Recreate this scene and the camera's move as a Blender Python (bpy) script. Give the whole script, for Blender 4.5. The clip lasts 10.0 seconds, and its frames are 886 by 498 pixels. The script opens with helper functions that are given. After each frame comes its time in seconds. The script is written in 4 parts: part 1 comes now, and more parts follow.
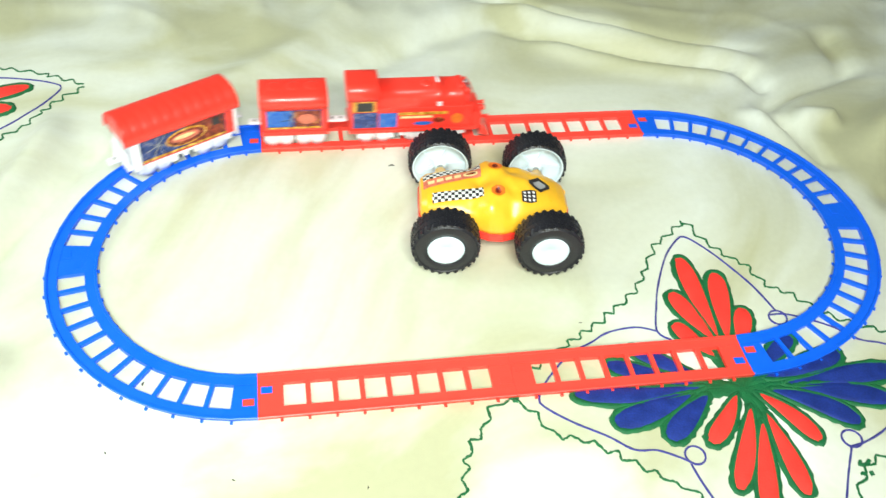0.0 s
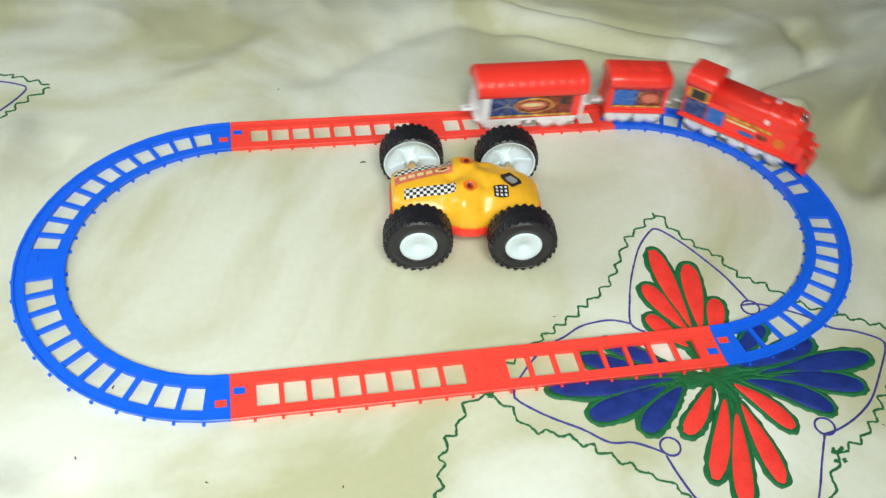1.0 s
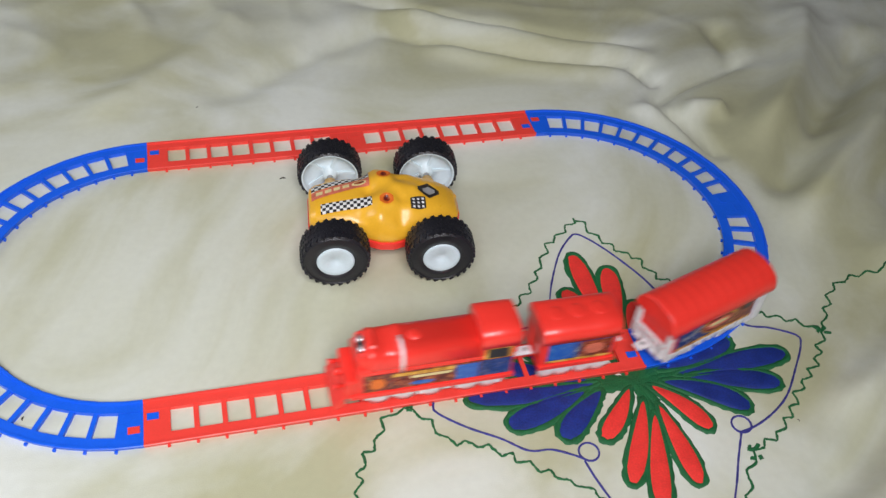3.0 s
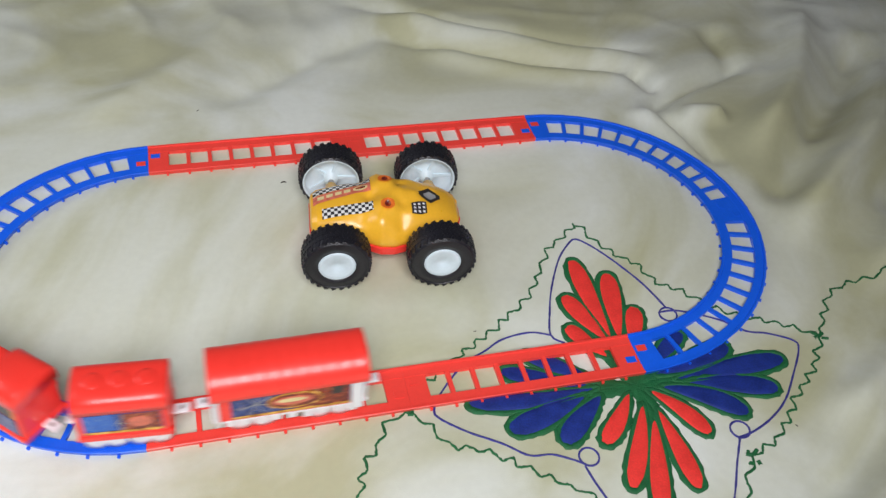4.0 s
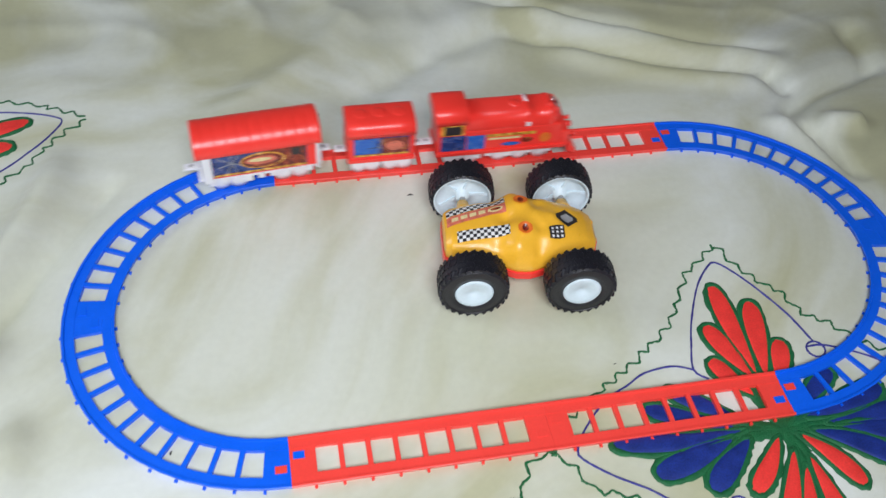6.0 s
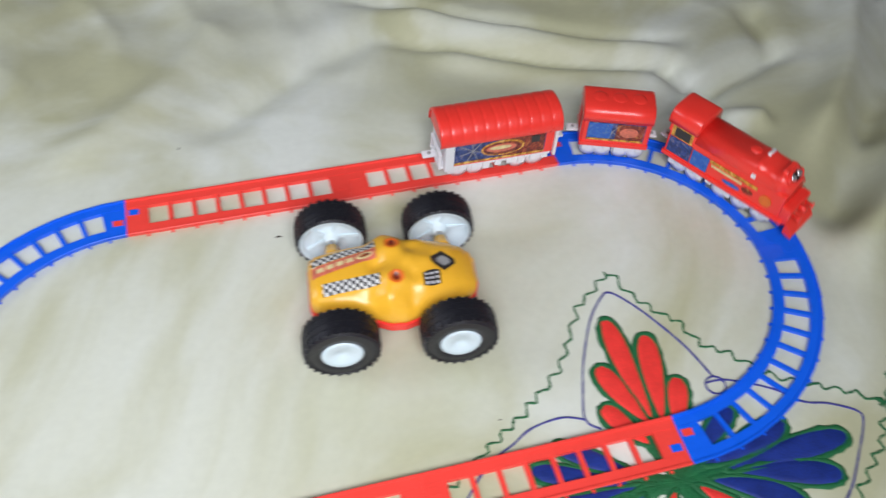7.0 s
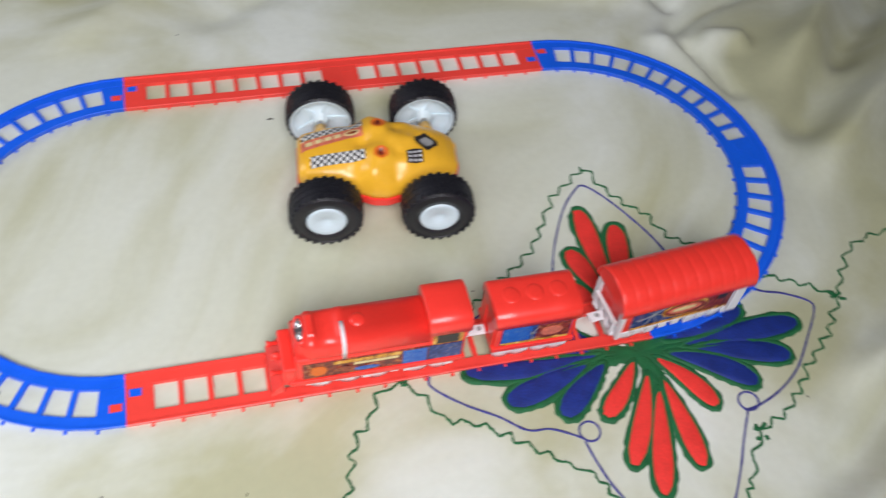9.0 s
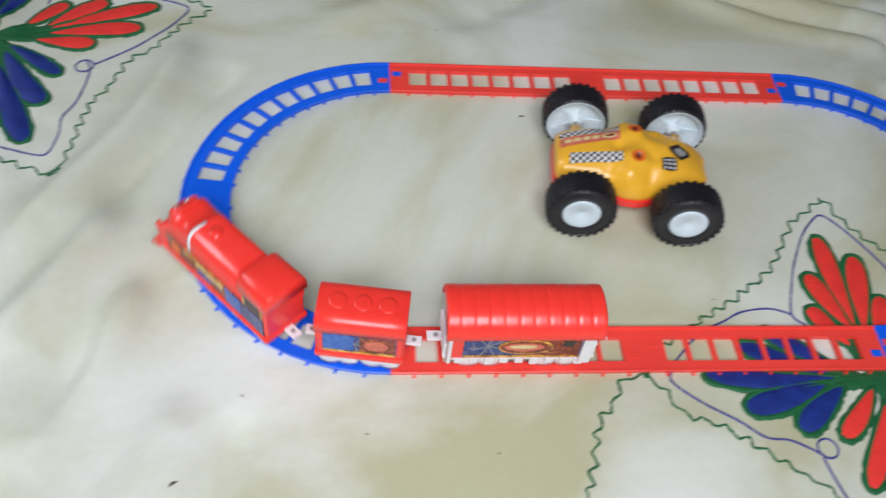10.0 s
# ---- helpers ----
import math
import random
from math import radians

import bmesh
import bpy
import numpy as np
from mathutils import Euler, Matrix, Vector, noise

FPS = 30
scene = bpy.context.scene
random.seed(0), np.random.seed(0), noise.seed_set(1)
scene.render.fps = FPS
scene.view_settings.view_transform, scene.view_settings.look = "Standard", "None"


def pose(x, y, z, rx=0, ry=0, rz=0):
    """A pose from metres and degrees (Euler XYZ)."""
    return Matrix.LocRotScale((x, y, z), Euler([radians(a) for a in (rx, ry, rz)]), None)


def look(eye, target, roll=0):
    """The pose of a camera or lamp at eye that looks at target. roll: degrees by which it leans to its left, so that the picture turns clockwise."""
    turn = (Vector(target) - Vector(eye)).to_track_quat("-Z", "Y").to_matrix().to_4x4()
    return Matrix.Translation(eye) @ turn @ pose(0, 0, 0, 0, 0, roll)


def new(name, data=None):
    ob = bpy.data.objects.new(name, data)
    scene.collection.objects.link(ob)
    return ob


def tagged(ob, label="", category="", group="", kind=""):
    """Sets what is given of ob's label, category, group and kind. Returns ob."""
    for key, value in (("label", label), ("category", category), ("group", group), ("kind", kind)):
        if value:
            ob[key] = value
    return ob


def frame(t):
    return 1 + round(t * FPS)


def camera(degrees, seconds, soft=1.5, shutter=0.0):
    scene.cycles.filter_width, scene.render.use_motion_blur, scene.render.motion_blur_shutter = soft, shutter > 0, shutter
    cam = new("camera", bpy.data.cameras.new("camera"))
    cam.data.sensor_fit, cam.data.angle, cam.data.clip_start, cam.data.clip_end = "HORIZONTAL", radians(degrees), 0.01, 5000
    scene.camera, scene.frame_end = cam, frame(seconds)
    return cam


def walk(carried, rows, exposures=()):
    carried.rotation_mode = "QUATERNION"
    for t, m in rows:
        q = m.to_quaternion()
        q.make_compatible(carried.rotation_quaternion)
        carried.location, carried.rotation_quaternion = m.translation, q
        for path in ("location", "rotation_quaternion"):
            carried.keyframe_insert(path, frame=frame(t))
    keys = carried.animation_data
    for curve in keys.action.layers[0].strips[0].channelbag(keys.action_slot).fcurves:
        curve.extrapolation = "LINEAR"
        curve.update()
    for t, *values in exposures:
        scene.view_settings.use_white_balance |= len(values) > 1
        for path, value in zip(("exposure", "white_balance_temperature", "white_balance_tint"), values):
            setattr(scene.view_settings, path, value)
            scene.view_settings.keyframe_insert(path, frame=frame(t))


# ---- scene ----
cam = camera(51.8, 10.0, soft=1.4, shutter=0.5)
PATH = [
    (0, (-0.142, -0.346, 0.497), (0.185, 1.042, -0.905), 5.9),
    (0.5, (-0.134, -0.348, 0.494), (0.219, 1.035, -0.908), 5.4),
    (1, (-0.137, -0.345, 0.495), (0.235, 1.03, -0.909), 6.2),
    (1.5, (-0.141, -0.345, 0.495), (0.238, 1.029, -0.909), 6.6),
    (2, (-0.138, -0.347, 0.499), (0.232, 1.029, -0.904), 6.2),
    (2.5, (-0.122, -0.355, 0.499), (0.276, 1.026, -0.891), 5.3),
    (3, (-0.103, -0.348, 0.5), (0.347, 1.019, -0.888), 6.1),
    (4.5, (-0.122, -0.345, 0.506), (0.341, 1.017, -0.884), 6.8),
    (5, (-0.16, -0.34, 0.499), (0.211, 0.999, -0.94), 7.6),
    (5.2, (-0.166, -0.335, 0.505), (0.15, 1.009, -0.942), 5.7),
    (6.3, (-0.143, -0.26, 0.528), (0.199, 1.021, -0.969), 4.4),
    (6.5, (-0.129, -0.251, 0.526), (0.231, 1.012, -0.983), 4.8),
    (7, (-0.076, -0.205, 0.529), (0.331, 1.004, -1.011), 4.3),
    (7.5, (-0.016, -0.213, 0.524), (0.469, 0.928, -1.045), 5.1),
    (7.9, (-0.005, -0.229, 0.541), (0.512, 0.829, -1.076), 6.8),
    (8, (-0.016, -0.243, 0.519), (0.527, 0.849, -1.066), 8.6),
    (8.5, (-0.041, -0.263, 0.522), (0.425, 0.863, -1.064), 6.9),
    (9, (-0.088, -0.277, 0.513), (0.336, 0.883, -1.06), 8.2),
    (9.5, (-0.148, -0.288, 0.507), (0.186, 0.944, -1.032), 10.1),
    (10, (-0.201, -0.308, 0.505), (0.019, 0.954, -1.031), 8.0),
]
EXPOSURES = [(0.0, 0.98, 6700, -4), (0.5, 0.68, 6700, -3), (1.0, 0.42, 6750, 1), (1.5, 0.14, 6650, 6), (2.0, 0.05, 6650, 8), (3.0, 0.02, 6500, 14), (5.0, 0.02, 6350, 14),
             (6.5, 0.18, 6050, 12), (7.5, 0.3, 6400, 15), (8.5, 0.21, 6450, 15), (9.5, 0.0, 6270, 14), (10.0, -0.06, 6230, 14)]
walk(cam, [(t, look(eye, target, roll)) for t, eye, target, roll in PATH], EXPOSURES)

# ---- light ----
world = bpy.data.worlds.new("world")
scene.world = world
world.use_nodes = True
sky = world.node_tree.nodes.new("ShaderNodeTexSky")
sky.sky_type, sky.sun_disc = "NISHITA", False
sky.sun_elevation, sky.sun_rotation = radians(40), radians(200)
world.node_tree.links.new(sky.outputs[0], world.node_tree.nodes["Background"].inputs[0])
world.node_tree.nodes["Background"].inputs[1].default_value = 0.1


def area(name, eye, target, sx, sy, watts, colour, spread):
    data = bpy.data.lights.new(name, "AREA")
    data.shape, data.size, data.size_y, data.energy, data.color, data.spread = "RECTANGLE", sx, sy, watts, colour, radians(spread)
    ob = new(name, data)
    ob.matrix_world = look(eye, target)
    return ob


area("window_light", (-0.2, -0.78, 0.98), (-0.17, -0.03, 0.0), 0.75, 0.7, 4.3, (0.98, 0.99, 1.0), 80)
area("side_window_light", (-1.57, 0.62, 1.0), (0.0, 0.15, 0.0), 0.8, 0.8, 7.5, (0.95, 0.98, 1.0), 180)


# ---- materials ----
def material(name, colour, rough=0.5, metal=0.0, vary=0.08, scale=60.0, bump=0.0, bump_scale=400.0, coat=0.0, spec=0.5, sheen=0.0):
    m = bpy.data.materials.new(name)
    m.use_nodes = True
    nt = m.node_tree
    b = nt.nodes["Principled BSDF"]
    b.inputs["Roughness"].default_value, b.inputs["Metallic"].default_value = rough, metal
    b.inputs["Coat Weight"].default_value = coat
    b.inputs["Coat Roughness"].default_value = 0.12
    b.inputs["Specular IOR Level"].default_value = spec
    b.inputs["Sheen Weight"].default_value = sheen
    tc = nt.nodes.new("ShaderNodeTexCoord")
    n1 = nt.nodes.new("ShaderNodeTexNoise")
    n1.inputs["Scale"].default_value, n1.inputs["Detail"].default_value = scale, 5
    n2 = nt.nodes.new("ShaderNodeTexNoise")
    n2.inputs["Scale"].default_value, n2.inputs["Detail"].default_value = scale * 9, 3
    nt.links.new(tc.outputs["Object"], n1.inputs["Vector"])
    nt.links.new(tc.outputs["Object"], n2.inputs["Vector"])
    add = nt.nodes.new("ShaderNodeMath")
    add.operation = "ADD"
    nt.links.new(n1.outputs["Fac"], add.inputs[0])
    nt.links.new(n2.outputs["Fac"], add.inputs[1])
    ramp = nt.nodes.new("ShaderNodeMapRange")
    ramp.inputs["From Min"].default_value, ramp.inputs["From Max"].default_value = 0.6, 1.4
    nt.links.new(add.outputs[0], ramp.inputs["Value"])
    mix = nt.nodes.new("ShaderNodeMix")
    mix.data_type = "RGBA"
    lo = [c * (1 - vary) for c in colour]
    hi = [min(1.0, c * (1 + vary)) for c in colour]
    mix.inputs["A"].default_value, mix.inputs["B"].default_value = (*lo, 1), (*hi, 1)
    nt.links.new(ramp.outputs[0], mix.inputs["Factor"])
    nt.links.new(mix.outputs["Result"], b.inputs["Base Color"])
    rr = nt.nodes.new("ShaderNodeMapRange")
    rr.inputs["From Min"].default_value, rr.inputs["From Max"].default_value = 0.3, 0.7
    rr.inputs["To Min"].default_value, rr.inputs["To Max"].default_value = max(0.03, rough - 0.07), min(1, rough + 0.07)
    nt.links.new(n1.outputs["Fac"], rr.inputs["Value"])
    nt.links.new(rr.outputs[0], b.inputs["Roughness"])
    if bump:
        n3 = nt.nodes.new("ShaderNodeTexNoise")
        n3.inputs["Scale"].default_value, n3.inputs["Detail"].default_value = bump_scale, 4
        nt.links.new(tc.outputs["Object"], n3.inputs["Vector"])
        bp = nt.nodes.new("ShaderNodeBump")
        bp.inputs["Strength"].default_value, bp.inputs["Distance"].default_value = bump, 0.001
        nt.links.new(n3.outputs["Fac"], bp.inputs["Height"])
        nt.links.new(bp.outputs[0], b.inputs["Normal"])
    return m


RED = material("red_plastic", (0.91, 0.043, 0.03), 0.34, vary=0.05, coat=0.25)
TRACK_RED = material("track_red_plastic", (0.93, 0.065, 0.048), 0.38, vary=0.05)
BLUE = material("blue_plastic", (0.008, 0.125, 0.84), 0.36, vary=0.08)
WHITE = material("white_plastic", (0.78, 0.78, 0.8), 0.4, vary=0.04)
HUB = material("hub_plastic", (0.64, 0.76, 0.82), 0.42, vary=0.05)
YELLOW = material("yellow_plastic", (0.87, 0.46, 0.03), 0.34, vary=0.05, coat=0.3)
RUBBER = material("black_rubber", (0.013, 0.013, 0.018), 0.4, vary=0.3, bump=0.3, bump_scale=900)
ORANGE = material("orange_print", (0.75, 0.16, 0.02), 0.4, vary=0.15, scale=200)
DARK = material("dark_print", (0.03, 0.026, 0.028), 0.35, vary=0.3, scale=200)
GREY = material("grey_print", (0.3, 0.3, 0.3), 0.4, vary=0.2, scale=200)
PINK = material("faded_red_print", (0.62, 0.16, 0.1), 0.4, vary=0.5, scale=260)
CREAM = material("cream_print", (0.72, 0.6, 0.3), 0.4, vary=0.25, scale=300)


def print_material(name, colours, scale=240.0):
    """A glossy printed picture of mingled colours."""
    m = material(name, colours[0], 0.3, coat=0.2)
    nt = m.node_tree
    tc = nt.nodes.new("ShaderNodeTexCoord")
    n = nt.nodes.new("ShaderNodeTexNoise")
    n.inputs["Scale"].default_value, n.inputs["Detail"].default_value, n.inputs["Distortion"].default_value = scale, 3, 1.2
    nt.links.new(tc.outputs["Object"], n.inputs["Vector"])
    r = nt.nodes.new("ShaderNodeValToRGB")
    r.color_ramp.elements[0].position, r.color_ramp.elements[0].color = 0.40, (*colours[0], 1)
    r.color_ramp.elements[1].position, r.color_ramp.elements[1].color = 0.72, (*colours[2], 1)
    r.color_ramp.elements.new(0.56).color = (*colours[1], 1)
    nt.links.new(n.outputs["Fac"], r.inputs["Fac"])
    nt.links.new(r.outputs[0], nt.nodes["Principled BSDF"].inputs["Base Color"])
    return m


NAVY_PRINT = print_material("navy_print", [(0.012, 0.025, 0.11), (0.02, 0.06, 0.26), (0.25, 0.2, 0.2)])
BLUE_PRINT = print_material("blue_print", [(0.015, 0.10, 0.45), (0.02, 0.13, 0.5), (0.12, 0.22, 0.42)])
MAROON = print_material("maroon_print", [(0.10, 0.012, 0.01), (0.28, 0.03, 0.014), (0.5, 0.2, 0.05)])
GOLD = print_material("gold_print", [(0.35, 0.14, 0.02), (0.75, 0.38, 0.04), (0.85, 0.6, 0.2)])
PETAL_RED = material("red_thread", (0.88, 0.04, 0.03), 0.65, vary=0.2, scale=90, bump=0.2, bump_scale=700)
PETAL_BLUE = material("navy_thread", (0.007, 0.026, 0.21), 0.6, vary=0.4, scale=90, bump=0.2, bump_scale=700)
GREEN = material("green_thread", (0.006, 0.12, 0.035), 0.65, vary=0.35, scale=120, bump=0.6, bump_scale=900)
PURPLE = material("violet_thread", (0.035, 0.035, 0.24), 0.65, vary=0.3, scale=120, bump=0.6, bump_scale=900)
SILVER = material("silver_plastic", (0.7, 0.7, 0.72), 0.22, metal=0.8, vary=0.1)
DIRT = material("dark_lint", (0.05, 0.045, 0.035), 0.8, vary=0.3)
PLASTER = material("plaster", (0.42, 0.41, 0.37), 0.8, vary=0.06, scale=3, bump=0.2, bump_scale=60)
FLOOR = material("cement_floor", (0.3, 0.29, 0.27), 0.6, vary=0.2, scale=4)
FRAME = material("painted_frame", (0.6, 0.58, 0.52), 0.4, vary=0.06, scale=10)


def cloth_material():
    m = material("pale_satin_cotton", (0.66, 0.68, 0.62), 0.45, sheen=0.15)
    nt = m.node_tree
    b = nt.nodes["Principled BSDF"]
    tc = nt.nodes.new("ShaderNodeTexCoord")
    n = nt.nodes.new("ShaderNodeTexNoise")
    n.inputs["Scale"].default_value, n.inputs["Detail"].default_value, n.inputs["Distortion"].default_value = 4.4, 6, 1.1
    # Olive staining that also stands in for shade; offset picked to darken the right.
    shift = nt.nodes.new("ShaderNodeVectorMath")
    shift.inputs[1].default_value = (-5.78, 4.54, 4.56)
    nt.links.new(tc.outputs["Object"], shift.inputs[0])
    nt.links.new(shift.outputs[0], n.inputs["Vector"])
    r = nt.nodes.new("ShaderNodeValToRGB")
    r.color_ramp.elements[0].position, r.color_ramp.elements[0].color = 0.36, (0.50, 0.50, 0.32, 1)
    r.color_ramp.elements[1].position, r.color_ramp.elements[1].color = 0.62, (0.74, 0.77, 0.705, 1)
    e = r.color_ramp.elements.new(0.5)
    e.color = (0.65, 0.67, 0.56, 1)
    nt.links.new(n.outputs["Fac"], r.inputs["Fac"])
    f = nt.nodes.new("ShaderNodeTexNoise")
    f.inputs["Scale"].default_value, f.inputs["Detail"].default_value = 160, 5
    nt.links.new(tc.outputs["Object"], f.inputs["Vector"])
    mr = nt.nodes.new("ShaderNodeMapRange")
    mr.inputs["To Min"].default_value, mr.inputs["To Max"].default_value = 0.93, 1.05
    nt.links.new(f.outputs["Fac"], mr.inputs["Value"])
    mul = nt.nodes.new("ShaderNodeMix")
    mul.data_type, mul.blend_type = "RGBA", "MULTIPLY"
    mul.inputs["Factor"].default_value = 1
    nt.links.new(r.outputs[0], mul.inputs["A"])
    nt.links.new(mr.outputs[0], mul.inputs["B"])
    nt.links.new(mul.outputs["Result"], b.inputs["Base Color"])
    w = nt.nodes.new("ShaderNodeTexNoise")
    w.inputs["Scale"].default_value, w.inputs["Detail"].default_value = 1500, 2
    nt.links.new(tc.outputs["Object"], w.inputs["Vector"])
    bp = nt.nodes.new("ShaderNodeBump")
    bp.inputs["Strength"].default_value, bp.inputs["Distance"].default_value = 0.25, 0.0006
    nt.links.new(w.outputs["Fac"], bp.inputs["Height"])
    nt.links.new(bp.outputs[0], b.inputs["Normal"])
    return m


CLOTH = cloth_material()


def checker_material():
    m = material("checker_print", (0.7, 0.7, 0.68), 0.4)
    nt = m.node_tree
    tc = nt.nodes.new("ShaderNodeTexCoord")
    c = nt.nodes.new("ShaderNodeTexChecker")
    c.inputs["Scale"].default_value = 1 / 0.0026
    c.inputs["Color1"].default_value, c.inputs["Color2"].default_value = (0.75, 0.75, 0.73, 1), (0.012, 0.012, 0.015, 1)
    nt.links.new(tc.outputs["UV"], c.inputs["Vector"])
    nt.links.new(c.outputs["Color"], nt.nodes["Principled BSDF"].inputs["Base Color"])
    return m


CHECKER = checker_material()


# ---- mesh helpers ----
def part(name, bm, mat, parent=None, label="", smooth=False, bevel=0.0, segments=2):
    me = bpy.data.meshes.new(name)
    bmesh.ops.recalc_face_normals(bm, faces=bm.faces)
    bm.to_mesh(me)
    bm.free()
    me.materials.append(mat)
    if smooth:
        for p in me.polygons:
            p.use_smooth = True
    ob = new(name, me)
    if parent:
        ob.parent = parent
    if label:
        ob["label"] = label
    if bevel:
        mod = ob.modifiers.new("bevel", "BEVEL")
        mod.width, mod.segments, mod.limit_method, mod.angle_limit = bevel, segments, "ANGLE", radians(40)
    return ob


def share(ob, m, parent=None):
    """Another object on the same mesh."""
    o = new(ob.name.split(".")[0], ob.data)
    o.parent = parent or ob.parent
    o.matrix_basis = m
    if "label" in ob:
        o["label"] = ob["label"]
    return o


def box(bm, x0, x1, y0, y1, z0, z1, m=None):
    v = [bm.verts.new((m @ Vector(p)) if m else p) for p in ((x0, y0, z0), (x1, y0, z0), (x1, y1, z0), (x0, y1, z0), (x0, y0, z1), (x1, y0, z1), (x1, y1, z1), (x0, y1, z1))]
    for f in ((3, 2, 1, 0), (4, 5, 6, 7), (0, 1, 5, 4), (1, 2, 6, 5), (2, 3, 7, 6), (3, 0, 4, 7)):
        bm.faces.new([v[i] for i in f])
    return bm


def loft(bm, rings, caps=True, closed=True):
    vs = [[bm.verts.new(p) for p in r] for r in rings]
    n = len(vs[0])
    for a, b in zip(vs, vs[1:]):
        for i in range(n if closed else n - 1):
            j = (i + 1) % n
            bm.faces.new((a[i], a[j], b[j], b[i]))
    if caps:
        bm.faces.new(vs[0][::-1])
        bm.faces.new(vs[-1])
    return bm


def revolve(bm, profile, n=40, axis="y"):
    """profile: (radius, along) pairs, turned about an axis through the origin."""
    rings = []
    for i in range(n):
        a = 2 * math.pi * i / n
        c, s = math.cos(a), math.sin(a)
        rings.append([(r * c, h, r * s) if axis == "y" else (r * c, r * s, h) if axis == "z" else (h, r * c, r * s) for r, h in profile])
    vs = [[bm.verts.new(p) for p in r] for r in rings]
    for i in range(n):
        a, b = vs[i], vs[(i + 1) % n]
        for k in range(len(profile) - 1):
            bm.faces.new((a[k], a[k + 1], b[k + 1], b[k]))
    bmesh.ops.remove_doubles(bm, verts=bm.verts, dist=1e-6)
    return bm


def prism(bm, outline, y0, y1):
    """An outline in x and z, drawn out along y."""
    return loft(bm, [[(x, y, z) for x, z in outline] for y in (y0, y1)])


def empty(name, m=None):
    e = new(name)
    e.empty_display_size = 0.02
    if m:
        e.matrix_world = m
    return e


def smoothstep(a, b, v):
    t = min(1.0, max(0.0, (v - a) / (b - a)))
    return t * t * (3 - 2 * t)


# ---- the oval of the track ----
HALF, RADIUS, MID_Y, SKEW = 0.1705, 0.1363, 0.1545, 0.027
STRAIGHT, ARC = 2 * HALF, math.pi * RADIUS
LOOP = 2 * STRAIGHT + 2 * ARC


def centre(s):
    """Place and heading (radians) on the middle of the track, s metres on from the far left joint, clockwise."""
    s %= LOOP
    if s < STRAIGHT:
        x, y, h = -HALF + s, RADIUS, 0.0
    elif s < STRAIGHT + ARC:
        a = (s - STRAIGHT) / RADIUS
        x, y, h = HALF + (RADIUS + 0.004) * math.sin(a), RADIUS * math.cos(a), -a
    elif s < 2 * STRAIGHT + ARC:
        x, y, h = HALF - (s - STRAIGHT - ARC), -RADIUS, -math.pi
    else:
        a = (s - 2 * STRAIGHT - ARC) / RADIUS
        x, y, h = -HALF - (RADIUS - 0.002) * math.sin(a), -RADIUS * math.cos(a), -math.pi - a
    return x + 0.001 + SKEW * (y + RADIUS), y + MID_Y, h


def on_track(s, z=0.0):
    x, y, h = centre(s)
    return Matrix.Translation((x, y, z)) @ Matrix.Rotation(h, 4, "Z")


# ---- the room ----
def wall(name, x0, x1, y0, y1, z0, z1, mat=PLASTER):
    return tagged(part(name, box(bmesh.new(), x0, x1, y0, y1, z0, z1), mat), "plain painted plaster wall of the room", "wall", kind="structure")


GROUND = -0.08
wall("wall_north", -1.72, 2.12, 2.0, 2.12, GROUND, 2.7)
wall("wall_east", 2.0, 2.12, -0.8, 2.0, GROUND, 2.7)
bm = bmesh.new()
box(bm, -1.72, -1.6, -0.8, 0.17, GROUND, 2.7)
box(bm, -1.72, -1.6, 1.07, 2.0, GROUND, 2.7)
box(bm, -1.72, -1.6, 0.17, 1.07, GROUND, 0.55)
box(bm, -1.72, -1.6, 0.17, 1.07, 1.45, 2.7)
tagged(part("wall_west", bm, PLASTER), "plain painted plaster wall with a small window opening", "wall", kind="structure")
bm = bmesh.new()
box(bm, -1.72, -0.60, -0.92, -0.8, GROUND, 2.7)
box(bm, 0.20, 2.12, -0.92, -0.8, GROUND, 2.7)
box(bm, -0.60, 0.20, -0.92, -0.8, GROUND, 0.6)
box(bm, -0.60, 0.20, -0.92, -0.8, 1.4, 2.7)
tagged(part("wall_south", bm, PLASTER), "plain painted plaster wall with a low window opening", "wall", kind="structure")
tagged(part("ceiling", box(bmesh.new(), -1.72, 2.12, -0.92, 2.12, 2.7, 2.8), PLASTER), "plain pale plaster ceiling", "ceiling", kind="structure")
tagged(part("floor", box(bmesh.new(), -1.72, 2.12, -0.92, 2.12, GROUND - 0.1, GROUND), FLOOR), "grey cement floor under the bedsheet", "floor", kind="structure")
win = tagged(empty("window_1", pose(0, 0, 0)), "open low window with a painted frame", "window", kind="structure")
bm = bmesh.new()
for a in ((-0.60, -0.57, 0.6, 1.4), (0.17, 0.20, 0.6, 1.4), (-0.57, 0.17, 0.6, 0.63), (-0.57, 0.17, 1.37, 1.4)):
    box(bm, a[0], a[1], -0.91, -0.85, a[2], a[3])
part("window_frame", bm, FRAME, win)


